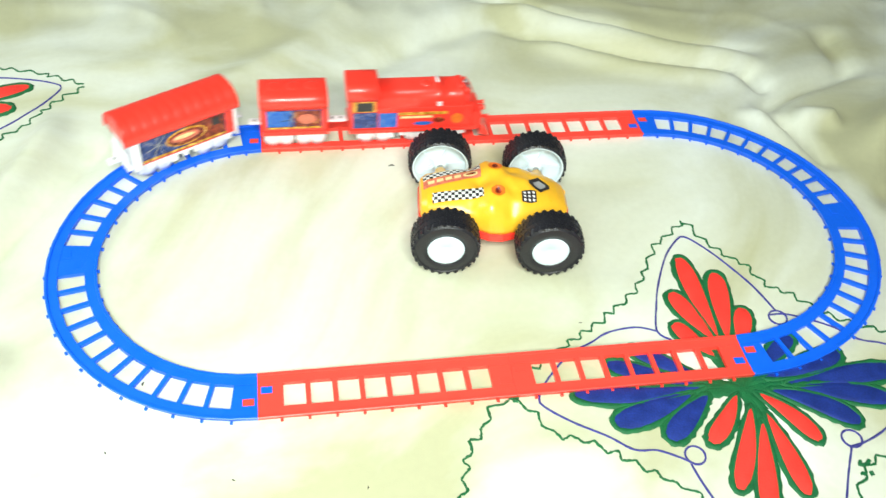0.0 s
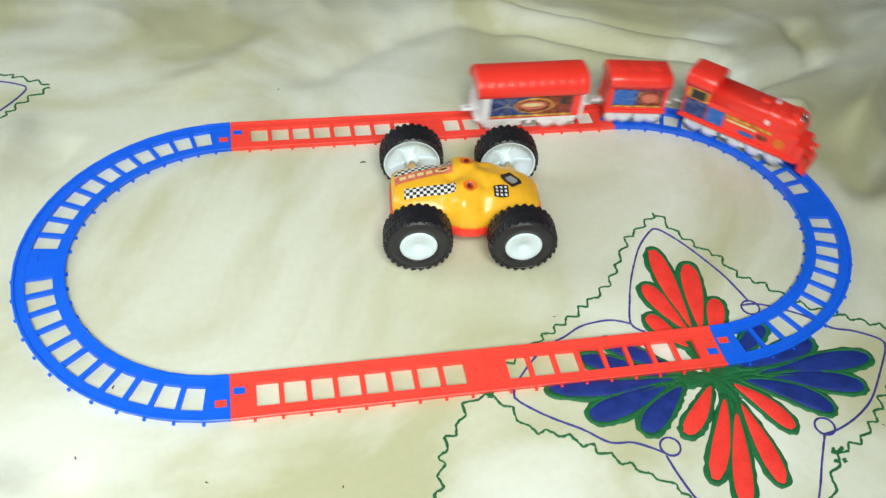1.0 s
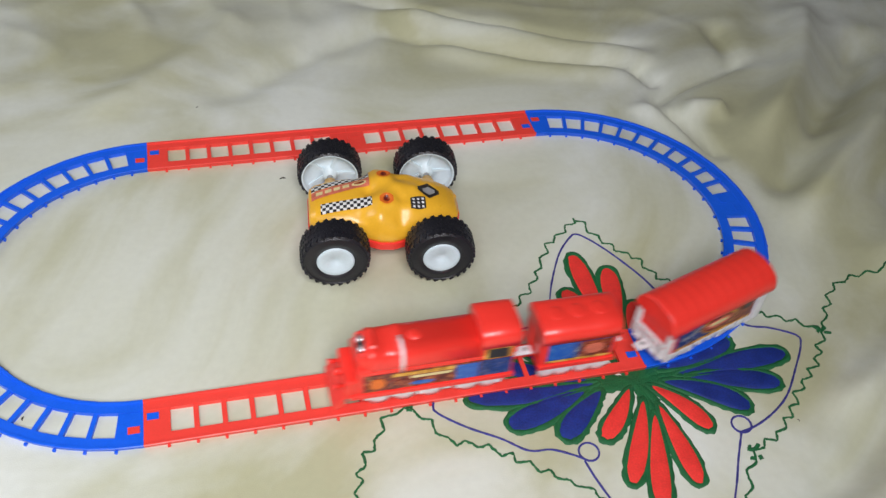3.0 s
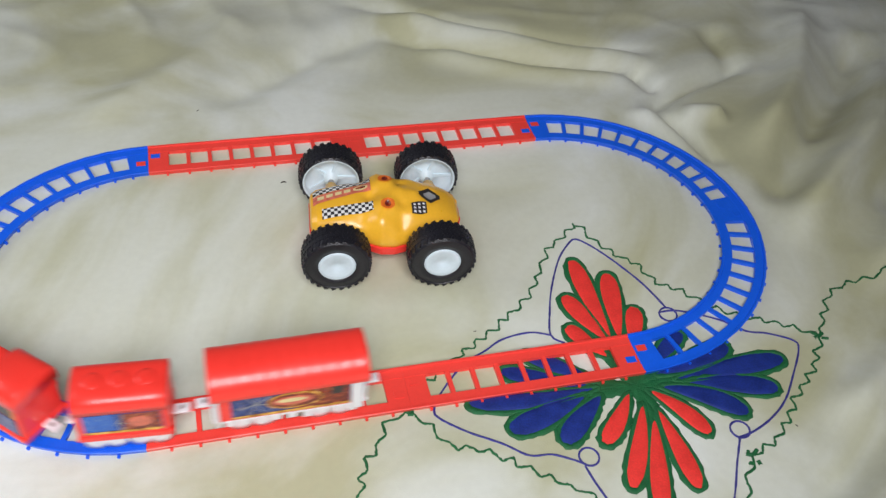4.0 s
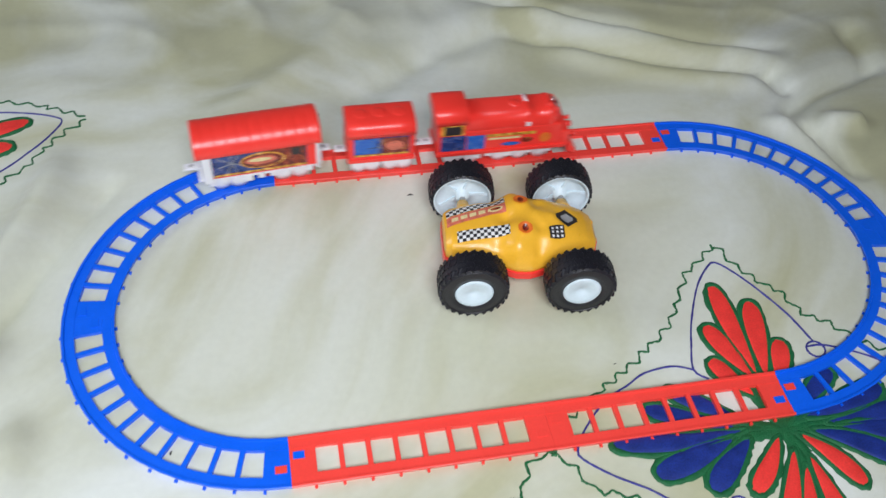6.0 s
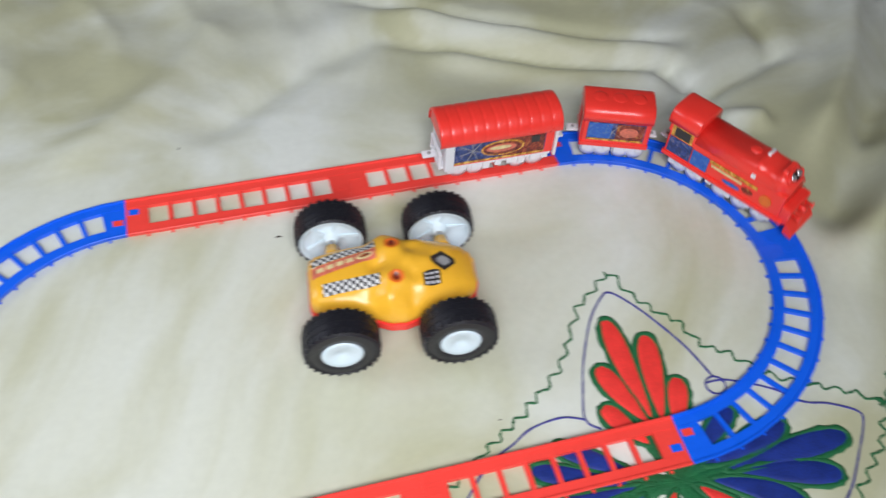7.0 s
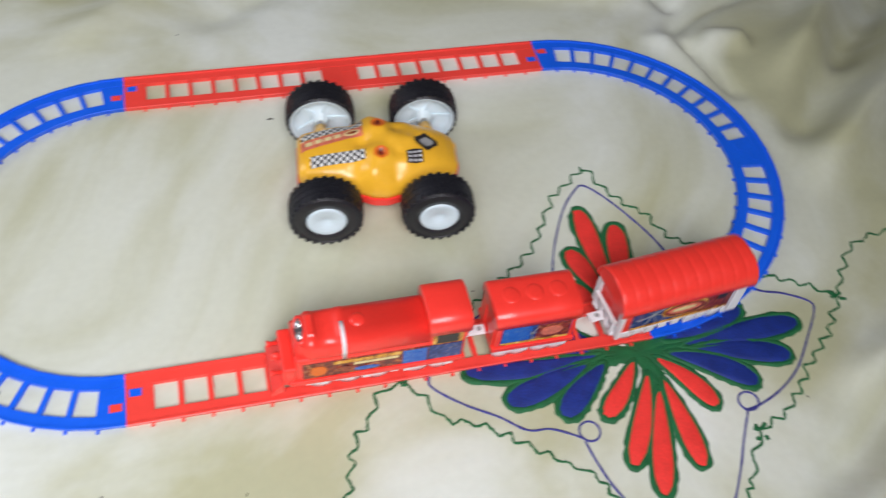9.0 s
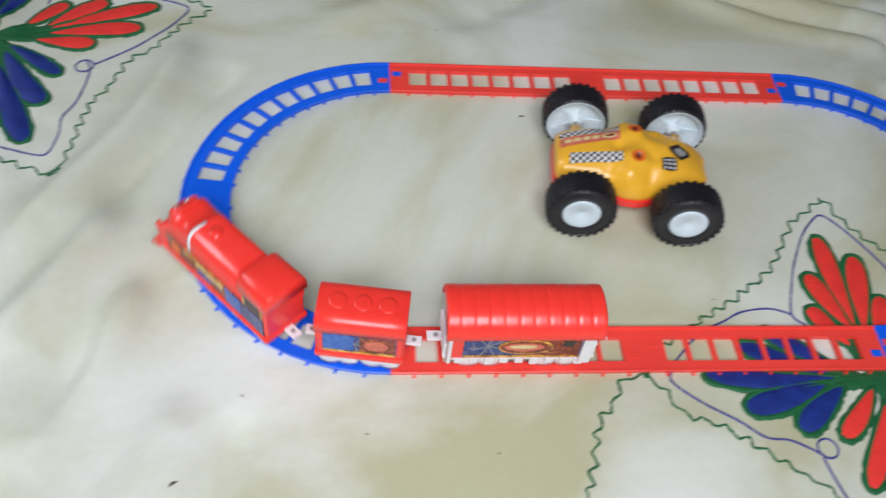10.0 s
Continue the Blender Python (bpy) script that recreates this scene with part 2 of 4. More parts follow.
# ---- bedsheet ----
# start x, y, end x, y, half width, height
FOLDS = [
    (0.060, 0.520, 0.334, 0.415, 0.009, -0.007), (0.080, 0.490, 0.325, 0.392, 0.014, 0.008), (0.080, 0.455, 0.318, 0.375, 0.009, -0.006), (0.120, 0.425, 0.300, 0.352, 0.014, 0.006),
    (0.318, 0.375, 0.332, 0.345, 0.012, -0.008), (0.316, 0.316, 0.428, 0.378, 0.012, -0.012), (0.340, 0.292, 0.378, 0.290, 0.013, 0.008), (0.320, 0.291, 0.343, 0.222, 0.009, -0.008),
    (0.295, 0.305, 0.322, 0.232, 0.012, 0.006),
    (0.602, 0.400, 0.473, 0.261, 0.024, -0.016), (0.480, 0.268, 0.372, 0.172, 0.020, -0.010), (0.600, 0.335, 0.385, 0.128, 0.020, 0.015), (0.560, 0.440, 0.402, 0.245, 0.020, 0.015),
    (0.650, 0.300, 0.480, 0.130, 0.022, -0.012), (0.640, 0.230, 0.420, 0.060, 0.020, 0.012), (0.439, 0.440, 0.436, 0.365, 0.014, -0.009),
    (0.470, 0.010, 0.300, -0.050, 0.018, 0.007), (0.420, -0.035, 0.240, -0.119, 0.018, -0.006), (0.400, -0.090, 0.220, -0.165, 0.022, 0.008),
    (-0.331, 0.320, -0.413, 0.115, 0.016, 0.010), (-0.295, 0.290, -0.365, 0.150, 0.013, -0.007), (-0.360, 0.130, -0.440, 0.000, 0.016, 0.010),
    (-0.335, 0.067, -0.385, -0.060, 0.015, 0.007), (-0.355, 0.020, -0.440, -0.130, 0.014, -0.007), (-0.300, -0.020, -0.345, -0.130, 0.016, 0.005), (-0.265, -0.030, -0.290, -0.140, 0.014, -0.004),
    (-0.200, 0.360, -0.060, 0.520, 0.022, 0.006), (-0.100, 0.380, 0.060, 0.470, 0.018, -0.005)]


FOLDS = [(a, b, c, d, 0.9 * w, 1.5 * h) for a, b, c, d, w, h in FOLDS]


def folds(x, y):
    """Folds of the sheet outside the oval, for numbers or arrays."""
    dx = np.maximum(0.0, np.abs(x - 0.006) - HALF)
    out = np.clip((np.hypot(dx, y - MID_Y) - RADIUS - 0.022) / 0.035, 0, 1)
    z = 0.0
    for x0, y0, x1, y1, w, h in FOLDS:
        ux, uy = x1 - x0, y1 - y0
        n = math.hypot(ux, uy)
        u = ((x - x0) * ux + (y - y0) * uy) / (n * n)
        v = ((x - x0) * uy - (y - y0) * ux) / n + 0.03 * n * np.sin(u * 5 + x0 * 20)
        a, b = np.clip((u + 0.15) / 0.3, 0, 1), np.clip((u - 0.85) / 0.3, 0, 1)
        z = z + h * a * a * (3 - 2 * a) * (1 - b * b * (3 - 2 * b)) * np.exp(-v * v / (w * w))
    return z * out * out * (3 - 2 * out)


def ripple(x, y):
    dx = max(0.0, abs(x) - HALF)
    out = smoothstep(0.03, 0.15, math.hypot(dx, y - MID_Y) - RADIUS)
    back = min(1.0, smoothstep(0.33, 0.6, y) + 0.8 * smoothstep(0.36, 0.6, x))
    back = max(back, 0.6 * smoothstep(0.3, 0.5, -x))
    z = 0.0014 * noise.noise(Vector((x * 9, y * 9, 0.3)))
    z += out * (0.003 + 0.008 * back) * noise.noise(Vector((x * 5 + 2 * y, y * 9 - 3 * x, 2.0)))
    z += out * (0.001 + 0.003 * back) * noise.noise(Vector((x * 22 + 6 * y, y * 24 - 9 * x, 5.0)))
    crease = 1 - abs(noise.noise(Vector((x * 8 + 9 * y, y * 7 - 4 * x, 9.0))))
    return z + out * (0.0006 + 0.0022 * back) * max(0.0, crease - 0.8) * 5


def height(x, y):
    """The lie of the bedsheet."""
    reach = math.hypot(max(0.0, abs(x - 0.006) - HALF), y - MID_Y) - RADIUS
    return ripple(x, y) + (float(folds(x, y)) if reach > 0.022 and any(abs((x - f[0]) * (f[3] - f[1]) - (y - f[1]) * (f[2] - f[0])) < (4 * f[4] + 0.01) * math.hypot(f[2] - f[0], f[3] - f[1])
                                                                     and min(f[0], f[2]) - 0.06 < x < max(f[0], f[2]) + 0.06 and min(f[1], f[3]) - 0.06 < y < max(f[1], f[3]) + 0.06 for f in FOLDS) else 0.0)


def bedsheet():
    nx = ny = 420
    me = bpy.data.meshes.new("bedsheet")
    # a grid that is dense near the toys and coarse far away
    def spread(u, mid):
        return mid + 0.55 * u + 1.35 * u * abs(u) ** 2
    xs = [spread(-1 + 2 * i / nx, 0.0) for i in range(nx + 1)]
    ys = [spread(-1 + 2 * i / ny, 0.2) for i in range(ny + 1)]
    xs = [min(1.95, max(-1.58, v)) for v in xs]
    ys = [min(1.95, max(-0.79, v)) for v in ys]
    bend = folds(*np.meshgrid(np.array(xs), np.array(ys))).ravel()
    verts = [(x, y, ripple(x, y) + float(bend[j * (nx + 1) + i])) for j, y in enumerate(ys) for i, x in enumerate(xs)]
    n = nx + 1
    faces = [(j * n + i, j * n + i + 1, (j + 1) * n + i + 1, (j + 1) * n + i) for j in range(ny) for i in range(nx)]
    me.from_pydata(verts, [], faces)
    me.materials.append(CLOTH)
    for p in me.polygons:
        p.use_smooth = True
    ob = new("bedsheet", me)
    return tagged(ob, "rumpled pale cream-green cotton bedsheet with embroidered flowers", "bedsheet")


SHEET = bedsheet()


def spline(points, step, closed=False):
    """Even points on a smooth line through a few."""
    n = len(points)
    out = []
    for i in range(n if closed else n - 1):
        p = [Vector(points[k % n]) if closed else Vector(points[min(n - 1, max(0, k))]) for k in (i - 1, i, i + 1, i + 2)]
        m = max(2, int((p[2] - p[1]).length / step))
        for k in range(m):
            t = k / m
            out.append(0.5 * (2 * p[1] + (p[2] - p[0]) * t + (2 * p[0] - 5 * p[1] + 4 * p[2] - p[3]) * t * t + (3 * p[1] - p[0] - 3 * p[2] + p[3]) * t ** 3))
    out.append(Vector(points[0] if closed else points[-1]))
    return out


def stitch(bm, line, width, rise=0.0009, closed=False, ragged=0.12, rng=random):
    """A raised line of thread that lies on the sheet."""
    n = len(line)
    rows = []
    for i, p in enumerate(line):
        a, b = line[max(0, i - 1)], line[min(n - 1, i + 1)]
        if closed and i in (0, n - 1):
            a, b = line[-2], line[1]
        d = Vector((b[0] - a[0], b[1] - a[1]))
        d = d.normalized() if d.length > 1e-9 else Vector((1, 0))
        side = Vector((-d.y, d.x)) * width * 0.5 * (1 + rng.uniform(-ragged, ragged))
        rows.append([bm.verts.new((p[0] + side.x * k, p[1] + side.y * k, height(p[0], p[1]) + h)) for k, h in ((-1, -0.0003), (-0.6, rise * 0.8), (0, rise), (0.6, rise * 0.8), (1, -0.0003))])
    for a, b in zip(rows, rows[1:]):
        for k in range(4):
            bm.faces.new((a[k], a[k + 1], b[k + 1], b[k]))
    return bm


def petal_outline(bx, by, tx, ty, width, bend):
    """A drop with its narrow end at b and its round end at t."""
    d = Vector((tx - bx, ty - by))
    n = d.length
    d.normalize()
    s = Vector((-d.y, d.x))
    pts = []
    for i in range(44):
        a = math.pi * 2 * i / 44
        u = 0.5 - 0.5 * math.cos(a)
        w = math.copysign(abs(math.sin(a)) ** 0.8, math.sin(a)) * (0.34 + 0.66 * u)
        pts.append(Vector((bx, by)) + d * (u * n) + s * (w * width * 0.62 + bend * n * math.sin(u * math.pi)))
    return pts


def drop_mesh(bm, pts):
    c = sum(pts, Vector((0, 0))) / len(pts)
    rings = []
    for k, h in ((1.0, 0.0002), (0.86, 0.0011), (0.5, 0.0014)):
        rings.append([bm.verts.new((c.x + (p.x - c.x) * k, c.y + (p.y - c.y) * k, height(p.x, p.y) + h)) for p in pts])
    n = len(pts)
    for a, b in zip(rings, rings[1:]):
        for i in range(n):
            j = (i + 1) % n
            bm.faces.new((a[i], a[j], b[j], b[i]))
    bm.faces.new(rings[-1])
    return bm


# base x, base y, tip x, tip y, width, bend
PETALS_RED = [
    (-0.001, 0.041, -0.002, 0.129, 0.0180, 0.01), (0.005, 0.040, 0.021, 0.110, 0.0185, 0.0), (-0.003, 0.041, -0.022, 0.093, 0.0180, 0.02),
    (-0.009, 0.028, -0.030, 0.063, 0.0165, 0.03), (0.010, 0.030, 0.029, 0.072, 0.0165, -0.02),
    (-0.006, -0.004, -0.040, -0.042, 0.0150, 0.03), (0.000, -0.014, -0.034, -0.077, 0.0150, 0.02), (0.003, -0.026, -0.022, -0.099, 0.0155, 0.0),
    (0.008, -0.020, 0.010, -0.086, 0.0155, 0.01), (0.008, -0.004, 0.037, -0.048, 0.0160, 0.05)]
PETALS_BLUE = [
    (0.030, 0.000, 0.122, 0.004, 0.0200, 0.0), (0.036, -0.003, 0.104, -0.021, 0.0200, 0.01), (0.018, -0.003, 0.072, -0.037, 0.0195, 0.05),
    (0.018, 0.007, 0.085, 0.023, 0.0205, -0.03), (0.014, 0.011, 0.055, 0.041, 0.0146, 0.01),
    (-0.026, 0.004, -0.122, 0.006, 0.0165, 0.04), (-0.036, 0.000, -0.100, -0.020, 0.0205, 0.02), (-0.026, -0.002, -0.067, -0.036, 0.0190, -0.01),
    (-0.031, 0.006, -0.092, 0.030, 0.0170, 0.02), (-0.024, 0.008, -0.071, 0.043, 0.0165, 0.0)]
VINE = [
    [(-0.036, 0.047), (-0.044, 0.056), (-0.037, 0.079), (-0.028, 0.101), (-0.012, 0.130), (0.003, 0.147), (0.010, 0.150), (0.019, 0.141), (0.031, 0.122), (0.045, 0.093), (0.053, 0.066)],
    [(0.045, 0.062), (0.061, 0.061), (0.089, 0.047), (0.105, 0.033), (0.121, 0.028), (0.138, 0.018), (0.137, 0.009), (0.121, -0.011), (0.103, -0.031), (0.086, -0.043), (0.068, -0.051), (0.053, -0.054)],
    [(0.055, -0.054), (0.043, -0.073), (0.033, -0.090), (0.018, -0.112), (-0.012, -0.152), (-0.034, -0.118), (-0.049, -0.090), (-0.055, -0.070), (-0.058, -0.054)],
    [(-0.056, -0.054), (-0.063, -0.049), (-0.077, -0.042), (-0.092, -0.040), (-0.107, -0.028), (-0.127, -0.015), (-0.143, -0.001), (-0.145, 0.006), (-0.138, 0.018), (-0.116, 0.040), (-0.096, 0.050), (-0.081, 0.058),
     (-0.059, 0.061), (-0.044, 0.056)]]
ZIGZAG = [(0.015, 0.166), (-0.005, 0.151), (-0.019, 0.140), (-0.028, 0.127), (-0.040, 0.108), (-0.053, 0.092), (-0.067, 0.081), (-0.093, 0.063), (-0.116, 0.049), (-0.140, 0.033), (-0.161, 0.009), (-0.150, -0.006),
          (-0.143, -0.022), (-0.123, -0.030), (-0.105, -0.041), (-0.088, -0.055), (-0.073, -0.067), (-0.058, -0.079), (-0.046, -0.105), (-0.018, -0.172), (0.026, -0.116), (0.036, -0.100), (0.045, -0.084),
          (0.057, -0.071), (0.080, -0.060), (0.096, -0.047), (0.109, -0.033), (0.121, -0.023), (0.137, -0.010), (0.150, 0.005), (0.161, 0.019), (0.143, 0.031), (0.120, 0.042), (0.094, 0.057), (0.078, 0.075),
          (0.058, 0.091), (0.050, 0.110), (0.038, 0.126), (0.025, 0.145)]
BRANCHES = [[(-0.163, 0.008), (-0.180, 0.002), (-0.187, -0.013), (-0.196, -0.024), (-0.202, -0.036), (-0.208, -0.056), (-0.218, -0.090), (-0.222, -0.140)],
            [(0.162, 0.019), (0.176, 0.039), (0.191, 0.056), (0.207, 0.063), (0.224, 0.067), (0.240, 0.066), (0.257, 0.071), (0.275, 0.076), (0.302, 0.084), (0.330, 0.084), (0.368, 0.076)]]
KNOTS = [(-0.161, 0.008), (0.161, 0.019), (0.057, -0.071)]


def zigzag(line, rng, tooth=0.0032):
    """An uneven hand-stitched zigzag along a line."""
    out = []
    for i, p in enumerate(line):
        a, b = line[max(0, i - 1)], line[min(len(line) - 1, i + 1)]
        d = Vector((b[0] - a[0], b[1] - a[1])).normalized()
        side = tooth * (1 if i % 2 else -1) * rng.uniform(0.45, 1.15)
        out.append(Vector((p[0], p[1])) + Vector((-d.y, d.x)) * side + d * rng.uniform(-0.0022, 0.0022))
    # sharp turns, as hand-drawn steps
    out = [a + (b - a) * k for a, b in zip(out, out[1:]) for k in (0.12, 0.5, 0.88)]
    return [q + Vector((rng.uniform(-0.0004, 0.0004), rng.uniform(-0.0004, 0.0004))) for q in spline(out, 0.0016)]


def flower(cx, cy, turn, branches, size=1.0):
    rng = random.Random(int(1000 * (cx + 3)))
    place = Matrix.Rotation(radians(turn), 2)
    at = lambda p: place @ Vector(p) * size + Vector((cx, cy))
    bm = bmesh.new()
    outlines = []
    for tint, rows in ((PETAL_RED, PETALS_RED), (PETAL_BLUE, PETALS_BLUE)):
        for bx, by, tx, ty, w, bend in rows:
            pts = [at(p) for p in petal_outline(bx, by, tx, ty, w, bend)]
            outlines.append((tint, pts))
            stitch(bm, pts + [pts[0]], 0.0050, 0.0012, True, 0.35, rng)
            stitch(bm, spline([at((bx, by)), at((bx * 0.5, by * 0.5)), at((0, 0))], 0.003), 0.0095, 0.0010, False, 0.25, rng)
    motif = part("flower_motif", bm, GREEN, SHEET, "green-stitched flower outline with red and navy petals", True)
    for tint, pts in outlines:
        part("petal", drop_mesh(bmesh.new(), pts), tint, motif, "red petal" if tint == PETAL_RED else "navy blue petal", True)
    bm = bmesh.new()
    for line in VINE:
        stitch(bm, spline([at(p) for p in line], 0.003), 0.0017, 0.0009, False, 0.2, rng)
    for lx, ly in ((0.052, 0.059), (0.058, -0.048), (-0.053, -0.048)):
        ring = [at((lx + 0.0068 * math.cos(a * math.pi / 8), ly + 0.0068 * math.sin(a * math.pi / 8))) for a in range(17)]
        stitch(bm, ring, 0.0017, 0.0009, True, 0.2, rng)
    part("vine_line", bm, PURPLE, SHEET, "thin violet curling stitched line", True)
    bm = bmesh.new()
    stitch(bm, zigzag(spline([at(p) for p in ZIGZAG], 0.0062, True), rng), 0.0018, 0.0009, False, 0.4, rng)
    for b in branches:
        stitch(bm, zigzag(spline([at(p) for p in b], 0.0062), rng), 0.0018, 0.0009, False, 0.4, rng)
    for kx, ky in KNOTS:
        for k in range(5):
            p = at((kx + rng.uniform(-0.004, 0.004), ky + rng.uniform(-0.003, 0.003)))
            q = p + Vector((rng.uniform(-0.006, 0.006), rng.uniform(-0.004, 0.004)))
            stitch(bm, [p, (p + q) / 2, q], 0.003, 0.0012, False, 0.3, rng)
    part("zigzag_border", bm, GREEN, SHEET, "thin green zigzag stitched border", True)


flower(0.161, -0.007, 0, BRANCHES)
flower(-0.492, 0.330, -69, [], 1.08)


# ---- track pieces ----
HALF_WIDTH, HOLE = 0.0181, 0.0094


def sweep_rail(bm, s0, s1, side, curved, base):
    n = 14 if curved else 2
    prof = [(HOLE, 0.0), (HOLE, 0.0036), (0.0158, 0.0036), (0.0162, 0.0047), (0.0177, 0.0047), (HALF_WIDTH, 0.0044), (HALF_WIDTH - 0.0014, 0.0)]
    rings = []
    for i in range(n + 1):
        m = base @ on_track(s0 + (s1 - s0) * i / n)
        rings.append([m @ Vector((0, side * d, z)) for d, z in prof])
    return loft(bm, rings)


def sleeper_mesh(mat):
    bm = box(bmesh.new(), -0.0016, 0.0016, -HOLE - 0.0004, HOLE + 0.0004, 0.0003, 0.0032)
    for k in (-1, 1):
        y0, y1 = sorted((k * (HALF_WIDTH - 0.0004), k * 0.0194))
        box(bm, -0.0009, 0.0009, y0, y1, 0.0003, 0.0022)
    return bm


def track_piece(kind, s0, length, holes, mat, label, other):
    here = on_track(s0 + length / 2)
    base = here.inverted()
    gap = 0.00005
    root = tagged(empty(kind, here), label, "track piece", "pieces of the toy track")
    curved = kind == "curved_track"
    for side in (-1, 1):
        part("rail", sweep_rail(bmesh.new(), s0 + gap, s0 + length - gap, side, curved, base), mat, root, smooth=False)
    pitch = (length - 0.0166 - 0.0148 + 0.0033) / holes
    first = None
    lead = 0.0166 if other == "start" else 0.0148
    for k in range(1, holes):
        m = base @ on_track(s0 + lead + k * pitch - 0.00165)
        if first is None:
            first = part("sleeper", sleeper_mesh(mat), mat, root)
            first.matrix_basis = m
        else:
            share(first, m)
    for a, b in ((gap, lead), (lead + holes * pitch - 0.0033, length - gap)):
        bm = bmesh.new()
        rings = []
        for i in range(4):
            m = base @ on_track(s0 + a + (b - a) * i / 3)
            rings.append([m @ Vector((0, y, z)) for y, z in ((-HOLE, 0.0004), (HOLE, 0.0004), (HOLE, 0.0033), (-HOLE, 0.0033))])
        loft(bm, rings)
        for k in (-1, 1):
            y0, y1 = sorted((k * (HALF_WIDTH - 0.0004), k * 0.0194))
            box(bm, -0.0009, 0.0009, y0, y1, 0.0003, 0.0022, base @ on_track(s0 + (b - 0.0016 if a < 0.01 else a + 0.0016)))
        part("end_plate", bm, mat, root)
    # tongue that clips into the window of the neighbouring piece, at both ends
    for s, d in ((s0, -1), (s0 + length, 1)):
        bm = box(bmesh.new(), 0.0022, 0.0096, 0.0018, 0.0070, 0.0030, 0.0037)
        t = part("tongue", bm, mat, root)
        t.matrix_basis = base @ on_track(s) @ (Matrix.Rotation(math.pi, 4, "Z") if d < 0 else Matrix.Identity(4))
    return root


STRAIGHT_LABEL = "red plastic straight toy railway track on the sheet"
CURVE_LABEL = "blue plastic curved toy railway track on the sheet"
for s0 in (0.0, STRAIGHT + ARC):
    track_piece("straight_track", s0, HALF, 8, TRACK_RED, STRAIGHT_LABEL, "start")
    track_piece("straight_track", s0 + HALF, HALF, 8, TRACK_RED, STRAIGHT_LABEL, "end")
for s0 in (STRAIGHT, 2 * STRAIGHT + ARC):
    track_piece("curved_track", s0, ARC / 2, 11, BLUE, CURVE_LABEL, "start")
    track_piece("curved_track", s0 + ARC / 2, ARC / 2, 11, BLUE, CURVE_LABEL, "end")


# ---- train ----
def arch(width, eave, ridge, n=12, square=2.6):
    """Points of a vaulted roof across y, from the near eave to the far one."""
    out = []
    for i in range(n + 1):
        a = math.pi * i / n
        c, s = math.cos(a), math.sin(a)
        out.append((-width * math.copysign(abs(c) ** (2 / square), c), eave + (ridge - eave) * abs(s) ** (2 / square)))
    return out


def train_wheels(root, xs, radius=0.0077):
    first = None
    for x in xs:
        for side in (-1, 1):
            m = pose(x, side * 0.0118, 0.0006 + radius)
            if first is None:
                first = part("wheel", revolve(bmesh.new(), [(0, -0.0014), (0.003, -0.0016), (radius, -0.001), (radius, 0.001), (0.003, 0.0016), (0, 0.0014)], 18), WHITE, root, "small white wheel", True)
                first.matrix_basis = m
            else:
                share(first, m)


def coupling(root, x0, x1, z):
    """A white tongue; a grey disc on top stands in for its shaded round hole."""
    bm = bmesh.new()
    box(bm, x0, x1, -0.0035, 0.0035, z, z + 0.0022)
    part("coupling", bm, WHITE, root, "white coupling tongue", bevel=0.0006)
    cx = (x0 + x1) / 2
    part("coupling_hole_shade", revolve(bmesh.new(), [(0, z + 0.0026), (0.0016, z + 0.0026), (0.0016, z + 0.002), (0, z + 0.002)], 14, "z"), GREY, root).matrix_basis = pose(cx, 0, 0)


def frame_teeth(root, x0, x1, w, z=0.0105, mat=WHITE):
    """The white undercarriage with axle boxes."""
    bm = box(bmesh.new(), x0, x1, -w + 0.002, w - 0.002, z, z + 0.004)
    for side in (-1, 1):
        n = max(3, int((x1 - x0) / 0.009))
        for i in range(n):
            x = x0 + (i + 0.5) * (x1 - x0) / n
            y0, y1 = sorted((side * (w - 0.0008), side * (w - 0.004)))
            box(bm, x - 0.0027, x + 0.0027, y0, y1, z - (0.0025 if i % 3 else 0.0042), z + 0.003)
    part("undercarriage", bm, mat, root, "white moulded undercarriage", bevel=0.0004)


def sticker(root, name, x0, x1, z0, z1, y, mat, side, label=""):
    y0, y1 = sorted((side * y, side * (y + 0.0004)))
    return part(name, box(bmesh.new(), x0, x1, y0, y1, z0, z1), mat, root, label)


def oval_sticker(root, name, cx, cz, rx, rz, y, mat, side, label=""):
    bm = bmesh.new()
    rings = [[(cx + rx * math.cos(a * math.pi / 12), side * yy, cz + rz * math.sin(a * math.pi / 12)) for a in range(24)] for yy in (y, y + 0.0004)]
    return part(name, loft(bm, rings), mat, root, label)


